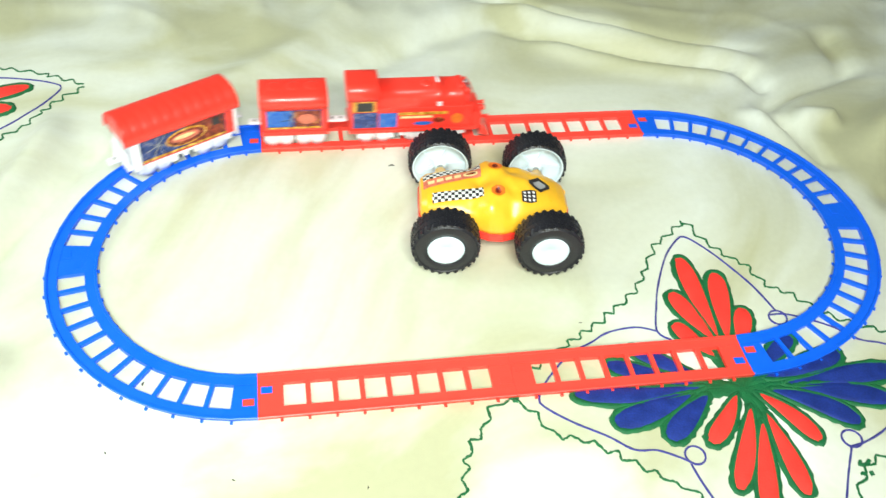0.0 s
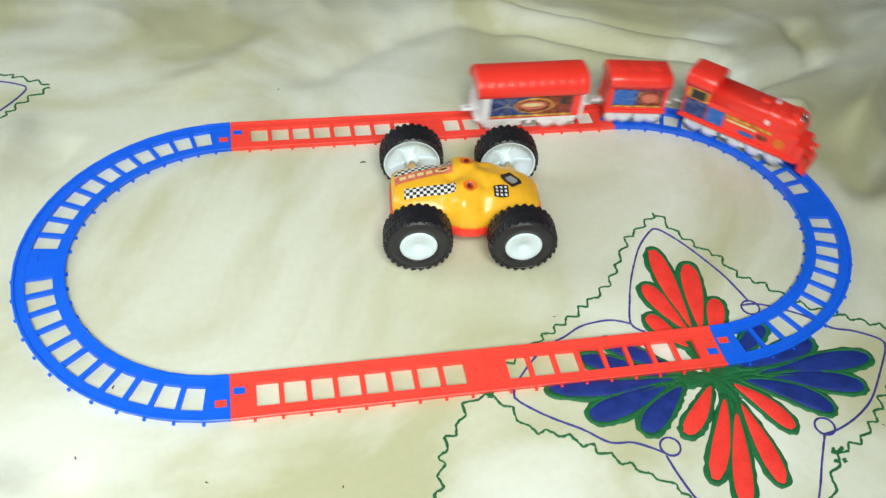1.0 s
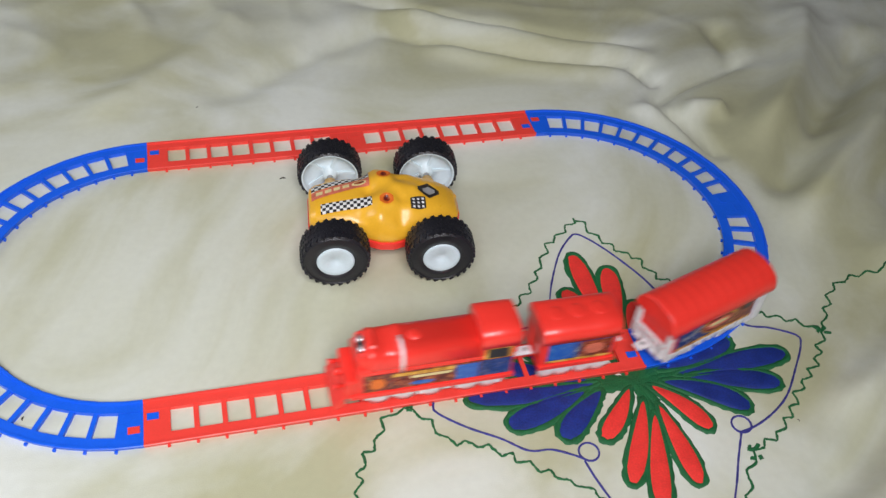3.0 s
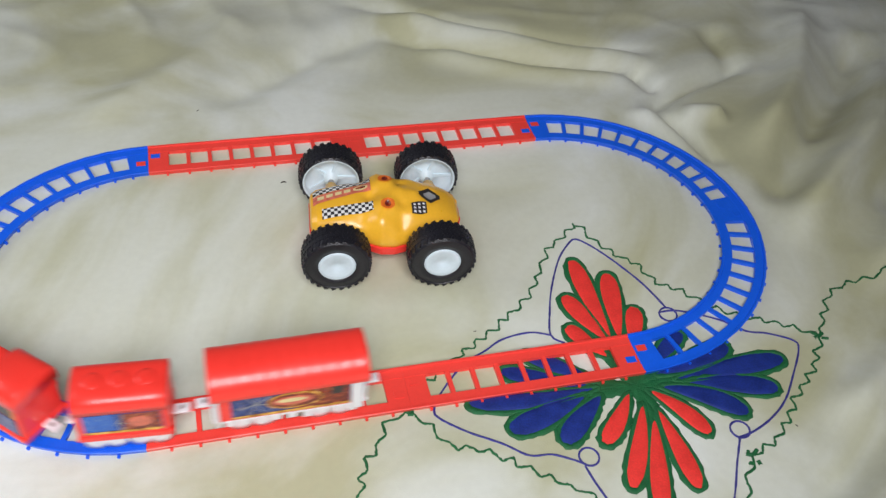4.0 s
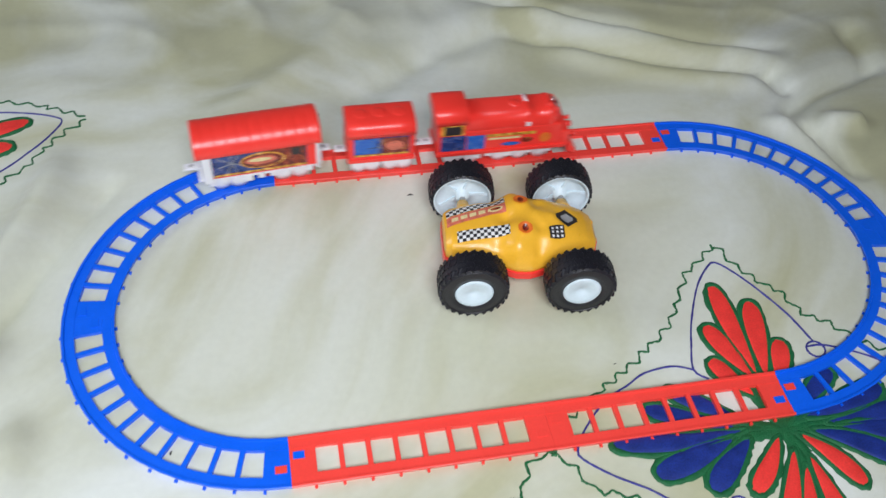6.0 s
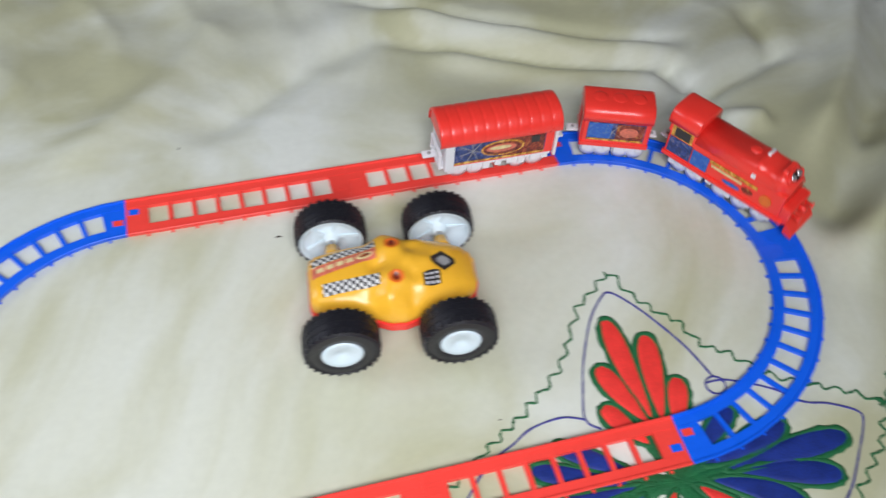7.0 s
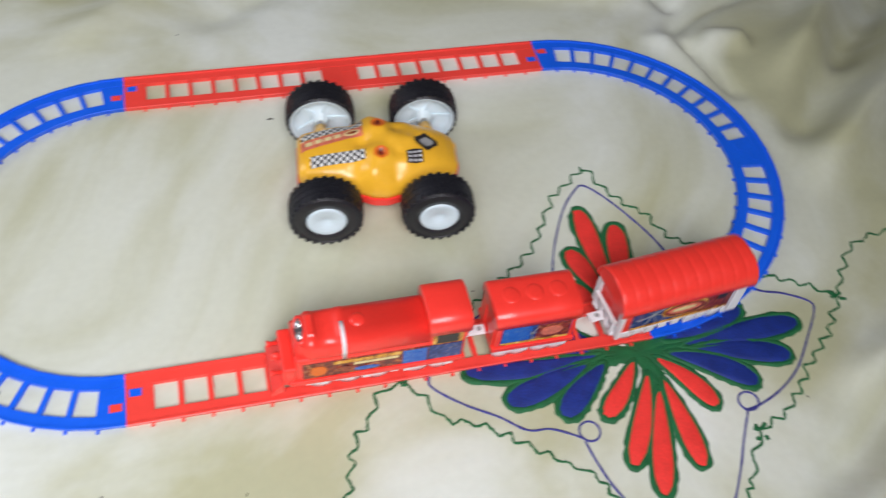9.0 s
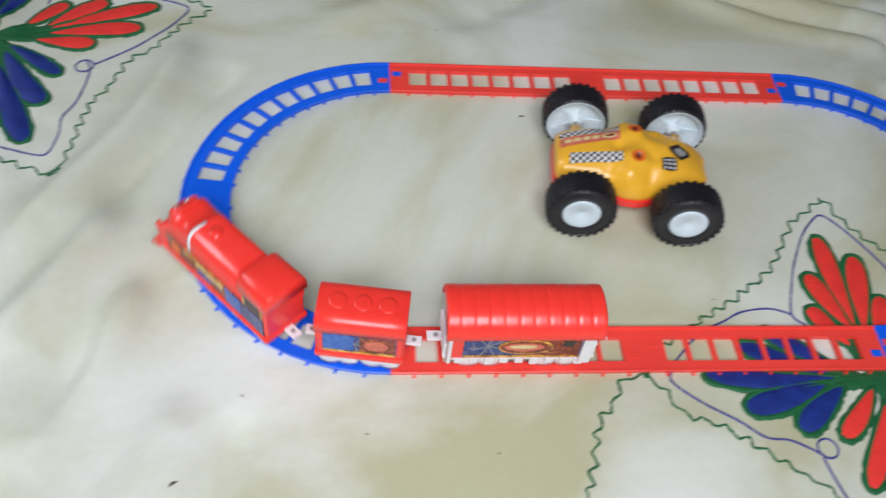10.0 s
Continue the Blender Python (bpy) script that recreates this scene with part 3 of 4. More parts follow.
def passenger_wagon():
    L, W = 0.099, 0.0165
    root = tagged(empty("passenger_wagon"), "red-roofed toy passenger wagon with white ends, riding the track", "toy wagon", "cars of the toy train")
    train_wheels(root, (-0.032, -0.018, 0.018, 0.032))
    frame_teeth(root, -0.044, 0.044, W, 0.0115)
    part("body", box(bmesh.new(), -0.039, 0.0452, -W + 0.001, W - 0.001, 0.0145, 0.0455), RED, root, bevel=0.0012)
    # ribbed vaulted roof
    rings = []
    n = 88
    for i in range(n + 1):
        x = -L / 2 + L * i / n
        k = (i / 8.0) % 1.0
        bulge = 0.00042 * (1 - (2 * k - 1) ** 8)
        a = arch(W + 0.003, 0.0405, 0.0570 + bulge, 16, 2.35)
        rings.append([(x, y * (1 + bulge * 18), z + bulge * 0.3) for y, z in a] + [(x, y * 0.93, z - 0.0016) for y, z in a[::-1]])
    part("roof", loft(bmesh.new(), rings), RED, root, "ribbed vaulted red roof", True)
    for x in (-0.0478, 0.0478):
        a = arch((W + 0.003) * 0.95, 0.0400, 0.0560, 16, 2.35)
        part("gable", loft(bmesh.new(), [[(x + d, y, z) for y, z in a] for d in (-0.0006, 0.0006)]), RED, root, "red gable under the roof")
    for x in (-0.0415, 0.0460):
        bm = bmesh.new()
        front = x > 0
        if front:
            box(bm, x - 0.0006, x + 0.0012, -W, W, 0.0125, 0.0200)
        else:
            box(bm, x - 0.0022, x + 0.0022, -W, W, 0.0125, 0.0405)
        for side in (-1, 1):
            y0, y1 = sorted((side * (W + 0.0018), side * (W - 0.0035)))
            box(bm, x - (0.0012 if front else 0.0038), x + (0.0014 if front else 0.0038), y0, y1, 0.0125, 0.0415)
        part("end_wall", bm, WHITE, root, "white end platform wall", bevel=0.0008)
        e = -0.0062 if x < 0 else 0.0026
        bm = bmesh.new()
        for y in (-0.012, -0.004, 0.004, 0.012):
            box(bm, x + e - 0.001, x + e + 0.001, y - 0.001, y + 0.001, 0.0135, 0.0265)
        box(bm, x + e - 0.0012, x + e + 0.0012, -0.0135, 0.0135, 0.0255, 0.0275)
        box(bm, *sorted((x, x + e * 1.2)), -0.014, 0.014, 0.0125, 0.0145)
        part("platform_railing", bm, WHITE, root, "white end railing", bevel=0.0003)
    coupling(root, 0.0475, 0.059, 0.0165)
    coupling(root, -0.059, -0.0475, 0.0165)
    for side in (-1, 1):
        y, k = W - 0.001, -side
        def span(a, b):
            return sorted((a * k, b * k))
        sticker(root, "side_sticker", -0.0375, 0.0375, 0.0165, 0.0405, y, NAVY_PRINT, side, "printed side panel")
        sticker(root, "print_patch", *span(0.002, 0.0368), 0.0175, 0.0395, y + 0.0003, MAROON, side)
        for q in range(7):
            a = radians(20 + q * 48)
            ray = part("print_ray", box(bmesh.new(), 0.0, 0.011, *sorted((side * y, side * (y + 0.0007))), -0.0003, 0.0003), GREY, root)
            ray.matrix_basis = Matrix.Translation((-0.022 * k, 0, 0.029)) @ Matrix.Rotation(a, 4, "Y")
        sticker(root, "print_stripe", -0.037, 0.037, 0.0172, 0.019, y + 0.0006, GOLD, side)
        oval_sticker(root, "print_oval", 0.002 * k, 0.0285, 0.0178, 0.0078, y + 0.0006, GOLD, side)
        oval_sticker(root, "print_oval", 0.002 * k, 0.0285, 0.0162, 0.0064, y + 0.0009, MAROON, side)
        oval_sticker(root, "print_oval", 0.001 * k, 0.0292, 0.0125, 0.0040, y + 0.0012, PINK, side)
        oval_sticker(root, "print_oval", 0.0, 0.0300, 0.0090, 0.0018, y + 0.0015, CREAM, side)
        sticker(root, "print_patch", *span(0.0255, 0.0325), 0.029, 0.036, y + 0.0006, DARK, side)
    return root


def short_wagon():
    L, W = 0.060, 0.0155
    root = tagged(empty("short_wagon"), "short red toy wagon with rounded roof, riding the track", "toy wagon", "cars of the toy train")
    train_wheels(root, (-0.02, -0.008, 0.008, 0.02))
    frame_teeth(root, -0.028, 0.028, W, 0.0115)
    part("body", box(bmesh.new(), -0.0285, 0.0285, -W, W, 0.0155, 0.0425), RED, root, bevel=0.0015)
    part("sill", box(bmesh.new(), -0.0298, 0.0298, -W - 0.0012, W + 0.0012, 0.0140, 0.0180), RED, root, bevel=0.0006)
    rings = []
    for x, k in ((-0.0300, 0.97), (-0.0293, 1.0), (-0.014, 1.0), (0.0, 1.0), (0.014, 1.0), (0.0293, 1.0), (0.0300, 0.97)):
        a = arch((W + 0.0014) * k, 0.0405, 0.0405 + 0.0122 * k, 20, 3.5)
        rings.append([(x, y, z) for y, z in a])
    part("roof", loft(bmesh.new(), rings), RED, root, "smooth rounded red roof", True)
    for x in (-0.0165, 0.0, 0.0165):
        bm = revolve(bmesh.new(), [(0, 0.0007), (0.004, 0.0006), (0.0062, 0.0002), (0.0075, -0.0012)], 20, "z")
        part("roof_boss", bm, RED, root, "", True).matrix_basis = pose(x, 0, 0.0525)
    for x in (-0.0284, 0.0284):
        e = math.copysign(1, x)
        bm = bmesh.new()
        box(bm, *sorted((x, x + e * 0.0014)), -W + 0.002, -0.0045, 0.0160, 0.041)
        box(bm, *sorted((x, x + e * 0.0014)), 0.0045, W - 0.002, 0.0160, 0.041)
        part("end_panel", bm, RED, root, bevel=0.0006)
    coupling(root, 0.030, 0.0385, 0.0165)
    coupling(root, -0.0405, -0.030, 0.0165)
    for sd in (-1, 1):
        k = -sd
        def span(a, b):
            return sorted((a * k, b * k))
        sticker(root, "side_sticker", -0.0245, 0.0245, 0.0205, 0.0390, W, NAVY_PRINT, sd, "printed side panel")
        sticker(root, "print_patch", *span(-0.024, -0.004), 0.0232, 0.0385, W + 0.0003, BLUE_PRINT, sd)
        sticker(root, "print_patch", *span(0.0, 0.0238), 0.0228, 0.0385, W + 0.0003, MAROON, sd)
        oval_sticker(root, "print_oval", 0.011 * k, 0.0305, 0.008, 0.005, W + 0.0006, PINK, sd)
        sticker(root, "print_stripe", -0.024, 0.024, 0.0210, 0.0226, W + 0.0006, GOLD, sd)
        for q in range(5):
            ray = part("print_ray", box(bmesh.new(), 0.0, 0.009, *sorted((sd * W, sd * (W + 0.0007))), -0.0003, 0.0003), GREY, root)
            ray.matrix_basis = Matrix.Translation((-0.003 * k, 0, 0.030)) @ Matrix.Rotation(radians(35 + q * 67), 4, "Y")
    return root


def locomotive():
    W = 0.0155
    root = tagged(empty("toy_locomotive"), "red plastic toy steam locomotive with printed sides, riding the track", "toy locomotive", "cars of the toy train")
    train_wheels(root, (-0.045, -0.03, -0.004, 0.014, 0.032))
    frame_teeth(root, -0.055, 0.044, W, 0.0105)
    part("running_board", box(bmesh.new(), -0.0605, 0.0525, -W - 0.0016, W + 0.0016, 0.0130, 0.0168), RED, root, bevel=0.0008)
    part("body", box(bmesh.new(), -0.0595, 0.0480, -W, W, 0.0160, 0.0385), RED, root, bevel=0.0016)
    rings = []
    for x, k in ((-0.036, 1.0), (0.0150, 1.0), (0.0154, 1.035), (0.0200, 1.035), (0.0204, 1.0), (0.0345, 0.99), (0.0350, 1.04), (0.0385, 1.03), (0.0480, 0.66)):
        a = arch((W - 0.0003) * min(k, 1.0), 0.0340, 0.0340 + 0.0176 * k, 24, 4.0)
        rings.append([(x, y, z) for y, z in a])
    part("boiler", loft(bmesh.new(), rings), RED, root, "rounded red boiler", True)
    part("cab", box(bmesh.new(), -0.0605, -0.0355, -W, W, 0.0370, 0.0480), RED, root, bevel=0.001)
    rings = []
    for x, k in ((-0.0622, 0.97), (-0.0612, 1.0), (-0.0352, 1.0), (-0.0345, 0.97)):
        a = arch((W + 0.0014) * k, 0.0460, 0.0460 + 0.0136 * k, 20, 3.6)
        rings.append([(x, y, z) for y, z in a])
    part("cab_roof", loft(bmesh.new(), rings), RED, root, "curved red cab roof", True)
    # a white stripe from the top down one flank
    rings = []
    for x in (0.0165, 0.0190):
        a = [(x, y, z) for y, z in arch(W + 0.0002, 0.0345, 0.0526, 24, 4.0) if y > -0.003]
        b = [(x, y, z) for y, z in arch(W - 0.0012, 0.0345, 0.0512, 24, 4.0) if y > -0.003]
        rings.append(a + b[::-1])
    part("boiler_stripe", loft(bmesh.new(), rings), WHITE, root, "narrow white stripe", True)
    # headlamps in an oval recess on the sloping nose
    slope = Matrix.Translation((0.0432, 0, 0.0492)) @ Matrix.Rotation(radians(34), 4, "Y")
    bm = revolve(bmesh.new(), [(0.0058, 0.0012), (0.0072, 0.0006), (0.0075, -0.002), (0.0055, -0.002), (0.0058, 0.0012)], 28, "z")
    for v in bm.verts:
        v.co.x *= 0.62
        v.co.y *= 1.45
    part("lamp_recess", bm, RED, root, "raised oval rim", True).matrix_basis = slope
    bm = revolve(bmesh.new(), [(0, 0.0003), (0.0058, 0.0003), (0.0058, -0.002), (0, -0.002)], 28, "z")
    for v in bm.verts:
        v.co.x *= 0.62
        v.co.y *= 1.45
    part("recess_floor", bm, DARK, root, "dark recess").matrix_basis = slope
    for y in (-0.0042, 0.0042):
        bm = revolve(bmesh.new(), [(0, 0.0016), (0.0016, 0.0014), (0.0028, 0.0007), (0.0033, -0.0006), (0, -0.0006)], 20, "z")
        part("headlamp", bm, SILVER, root, "silvery round headlamp", True).matrix_basis = slope @ Matrix.Translation((0, y, 0))
    part("dome", revolve(bmesh.new(), [(0, 0.0016), (0.0030, 0.0014), (0.0046, 0.0007), (0.0056, -0.0012)], 20, "z"), RED, root, "", True).matrix_basis = pose(0.0075, 0, 0.0514)
    rings = [[(x, y * k, z) for y, z in ((-0.0085, 0.0490), (0.0085, 0.0490), (0.0085, top - 0.0012), (0.0070, top), (-0.0070, top), (-0.0085, top - 0.0012))] for x, k, top in ((0.0338, 0.92, 0.0525), (0.0350, 1.0, 0.0540), (0.0388, 1.0, 0.0537), (0.0398, 0.95, 0.0522))]
    part("lamp_hood", loft(bmesh.new(), rings), RED, root, "raised red hood behind the headlamps", bevel=0.0004)
    part("stripe_end", box(bmesh.new(), 0.0158, 0.0196, -W - 0.0004, -W + 0.0012, 0.0385, 0.0425), WHITE, root, "small white patch", bevel=0.0003)
    part("buffer_beam", box(bmesh.new(), 0.0475, 0.0560, -W, W, 0.0130, 0.0300), RED, root, bevel=0.0016)
    part("front_hook", revolve(bmesh.new(), [(0, 0.006), (0.0024, 0.006), (0.0028, 0.0), (0.0, 0.0)], 18, "x"), RED, root, "", True).matrix_basis = pose(0.0555, 0, 0.0245)
    bm = bmesh.new()
    loft(bm, [[(0.0555, -W - 0.001, 0.0075), (0.0555, W + 0.001, 0.0075), (0.0555, W + 0.001, 0.0190), (0.0555, -W - 0.001, 0.0190)], [(0.0640, -W * 1.12, 0.0060), (0.0640, W * 1.12, 0.0060), (0.0640, W * 1.12, 0.0095), (0.0640, -W * 1.12, 0.0095)]])
    part("cowcatcher", bm, RED, root, "sloping red cowcatcher", bevel=0.0006)
    for y in (-0.0105, 0.0105):
        part("buffer", revolve(bmesh.new(), [(0, 0.0072), (0.0022, 0.0072), (0.0022, 0.0056), (0.0014, 0.005), (0.0014, 0.0), (0, 0)], 16, "x"), RED, root, "", True).matrix_basis = pose(0.0558, y, 0.0225)
    coupling(root, -0.0715, -0.0615, 0.0165)
    for sd in (-1, 1):
        y = W
        if sd > 0:
            sticker(root, "side_sticker", -0.0575, 0.0435, 0.0180, 0.0345, y, MAROON, sd, "printed side panel")
        sticker(root, "print_patch", -0.0570, -0.0355, 0.0185, 0.0340, y + 0.0003, NAVY_PRINT, sd)
        sticker(root, "print_patch", -0.0345, -0.0190, 0.0185, 0.0330, y + 0.0003, BLUE_PRINT, sd)
        sticker(root, "print_stripe", -0.0180, 0.0250, 0.0305, 0.0332, y + 0.0004, GOLD, sd)
        sticker(root, "print_stripe", -0.0160, 0.0120, 0.0272, 0.0292, y + 0.0004, CREAM, sd)
        oval_sticker(root, "print_oval", 0.034, 0.0255, 0.0052, 0.0050, y + 0.0004, ORANGE, sd)
        oval_sticker(root, "print_oval", 0.018, 0.0245, 0.0050, 0.0026, y + 0.0004, MAROON, sd)
        oval_sticker(root, "print_oval", 0.004, 0.0215, 0.0080, 0.0018, y + 0.0004, BLUE_PRINT, sd)
        sticker(root, "cab_window", -0.0570, -0.0375, 0.0345, 0.0455, W - 0.0001, GOLD, sd, "yellow-framed dark cab window")
        sticker(root, "cab_glass", -0.0540, -0.0400, 0.0355, 0.0440, W + 0.0002, DARK, sd)
    return root


LOCO, WAGON_1, WAGON_2 = locomotive(), short_wagon(), passenger_wagon()
for piece in LOCO.children:
    piece.location.x *= 0.98
    piece.scale.x = 0.98
for piece in WAGON_1.children:
    if piece.rotation_euler.y == 0:
        piece.location.x *= 0.935
        piece.scale.x = 0.935


# ---- stunt car ----
def tyre_mesh(R=0.026, w=0.0105):
    bm = revolve(bmesh.new(), [(0.0215, -w + 0.001), (0.0225, -w), (R - 0.004, -w), (R - 0.0018, -w + 0.0015), (R - 0.001, -w * 0.5), (R - 0.0008, 0), (R - 0.001, w * 0.5), (R - 0.0018, w - 0.0015), (R - 0.004, w), (0.0225, w), (0.0215, w - 0.001)], 56)
    n = 26
    for i in range(n):
        for row, y in enumerate((-0.0078, -0.0026, 0.0026, 0.0078)):
            a = 2 * math.pi * (i + 0.5 * (row % 2)) / n
            m = Matrix.Rotation(-a, 4, "Y") @ Matrix.Translation((R - 0.0014, y, 0)) @ Matrix.Rotation(radians(25 if row % 2 else -25), 4, "X")
            box(bm, -0.001, 0.0008 if row in (1, 2) else 0.0005, -0.0021, 0.0021, -0.0016, 0.0016, m)
    for i in range(2 * n):
        for y in (-0.0052, 0.0, 0.0052):
            a = 2 * math.pi * (i + 0.25) / (2 * n)
            box(bm, -0.0006, 0.0005, -0.0006, 0.0006, -0.0006, 0.0006, Matrix.Rotation(-a, 4, "Y") @ Matrix.Translation((R - 0.0006, y, 0)))
    return bm


def car_wheel(root, m, outer):
    """outer: the way that the closed hub faces, -1 or 1 along y."""
    hold = empty("wheel")
    hold.parent, hold.matrix_basis = root, m
    part("tyre", tyre_mesh(), RUBBER, hold, "black knobbly rubber tyre", False)
    o = outer
    part("rubber_face", revolve(bmesh.new(), [(0.0222, o * 0.0098), (0.018, o * 0.0105), (0.0136, o * 0.0098), (0.0134, o * 0.007)], 48), RUBBER, hold, "", True)
    part("hubcap", revolve(bmesh.new(), [(0, o * 0.0088), (0.0035, o * 0.009), (0.005, o * 0.0104), (0.0105, o * 0.0100), (0.0128, o * 0.0108), (0.0139, o * 0.0098), (0.0139, o * 0.006)], 40), HUB, hold, "white plastic hubcap", True)
    part("rim", revolve(bmesh.new(), [(0.0226, -o * 0.0106), (0.0215, -o * 0.0108), (0.0208, -o * 0.0095), (0.0202, -o * 0.004), (0.006, -o * 0.003), (0.005, -o * 0.009), (0, -o * 0.0095)], 48), HUB, hold, "white plastic inner rim", True)
    bm = bmesh.new()
    for k in range(5):
        box(bm, 0.004, 0.0205, *sorted((-o * 0.0046, -o * 0.003)), -0.0013, 0.0013, Matrix.Rotation(k * 2 * math.pi / 5, 4, "Y"))
    part("spokes", bm, HUB, hold)
    return hold


# x, half width, bottom, top, squareness of the section
BODY = [(-0.0570, 0.014, 0.020, 0.0315, 3.2), (-0.0560, 0.0185, 0.018, 0.0350, 3.2), (-0.052, 0.0215, 0.017, 0.0380, 3.2), (-0.04, 0.0245, 0.0165, 0.0405, 3.0),
        (-0.026, 0.0270, 0.016, 0.0425, 2.8), (-0.014, 0.0295, 0.016, 0.0445, 2.5), (-0.004, 0.034, 0.016, 0.0465, 2.2), (0.006, 0.0345, 0.016, 0.0470, 2.1), (0.018, 0.0305, 0.016, 0.0460, 2.1),
        (0.030, 0.0275, 0.0165, 0.0440, 2.2), (0.041, 0.0255, 0.0165, 0.0405, 2.3), (0.050, 0.0220, 0.0175, 0.0360, 2.4), (0.0565, 0.0165, 0.019, 0.0315, 2.4), (0.0590, 0.0085, 0.021, 0.0265, 2.4)]


def body_section(x):
    for a, b in zip(BODY, BODY[1:]):
        if a[0] <= x <= b[0]:
            t = (x - a[0]) / (b[0] - a[0])
            return [p + (q - p) * t for p, q in zip(a, b)]
    return list(BODY[0] if x < BODY[0][0] else BODY[-1])


def body_top(x, y):
    _, w, z0, z1, q = body_section(x)
    mid = z0 + 0.008
    k = max(0.0, 1 - (abs(y) / w) ** q) ** (1 / q)
    z = mid + (z1 - mid) * k
    for bx, by, br, bh in BUMPS:
        z += bh * math.exp(-((x - bx) ** 2 + (y - by) ** 2) / (br * br))
    return z


# x, y, radius and rise of the swellings and dents of the shell
BUMPS = [(0.0012, -0.0145, 0.0080, 0.0050), (0.0012, 0.0145, 0.0080, 0.0050), (0.0012, -0.0145, 0.0032, -0.0040), (0.0012, 0.0145, 0.0032, -0.0040), (0.0200, -0.0200, 0.0060, 0.0022), (0.0200, 0.0200, 0.0060, 0.0022),
         (-0.0110, 0.0, 0.0060, -0.0038), (0.0110, 0.0, 0.0075, 0.0032), (0.0335, 0.0, 0.0060, -0.0020), (0.0235, 0.0, 0.0050, 0.0016), (-0.0050, -0.0290, 0.0075, 0.0062), (-0.0050, 0.0290, 0.0075, 0.0062),
         (0.0110, -0.0280, 0.0048, -0.0046), (0.0110, 0.0280, 0.0048, -0.0046), (-0.0190, -0.0230, 0.0055, -0.0028), (-0.0190, 0.0230, 0.0055, -0.0028), (0.0125, -0.0115, 0.0040, -0.0014), (0.0125, 0.0115, 0.0040, -0.0014)]


def decal(root, name, x0, x1, y0, y1, mat, label="", lift=0.0005, nx=12, ny=6, cut=0.0, slope=0.0, point=False):
    """A printed patch that follows the shell; UVs in metres."""
    bm = bmesh.new()
    uv = bm.loops.layers.uv.new("uv")
    v = {}
    for i in range(nx + 1):
        for j in range(ny + 1):
            x, y = x0 + (x1 - x0) * i / nx, y0 + (y1 - y0) * j / ny
            if cut:
                e = abs(2 * i / nx - 1)
                y = (y0 + y1) / 2 + (y - (y0 + y1) / 2) * (1 - cut * (e if point else e * e))
            y += slope * (x - x0)
            v[i, j] = bm.verts.new((x, y, body_top(x, y) + lift))
    for i in range(nx):
        for j in range(ny):
            f = bm.faces.new((v[i, j], v[i + 1, j], v[i + 1, j + 1], v[i, j + 1]))
            for l in f.loops:
                l[uv].uv = (l.vert.co.x, l.vert.co.y)
    return part(name, bm, mat, root, label, True)


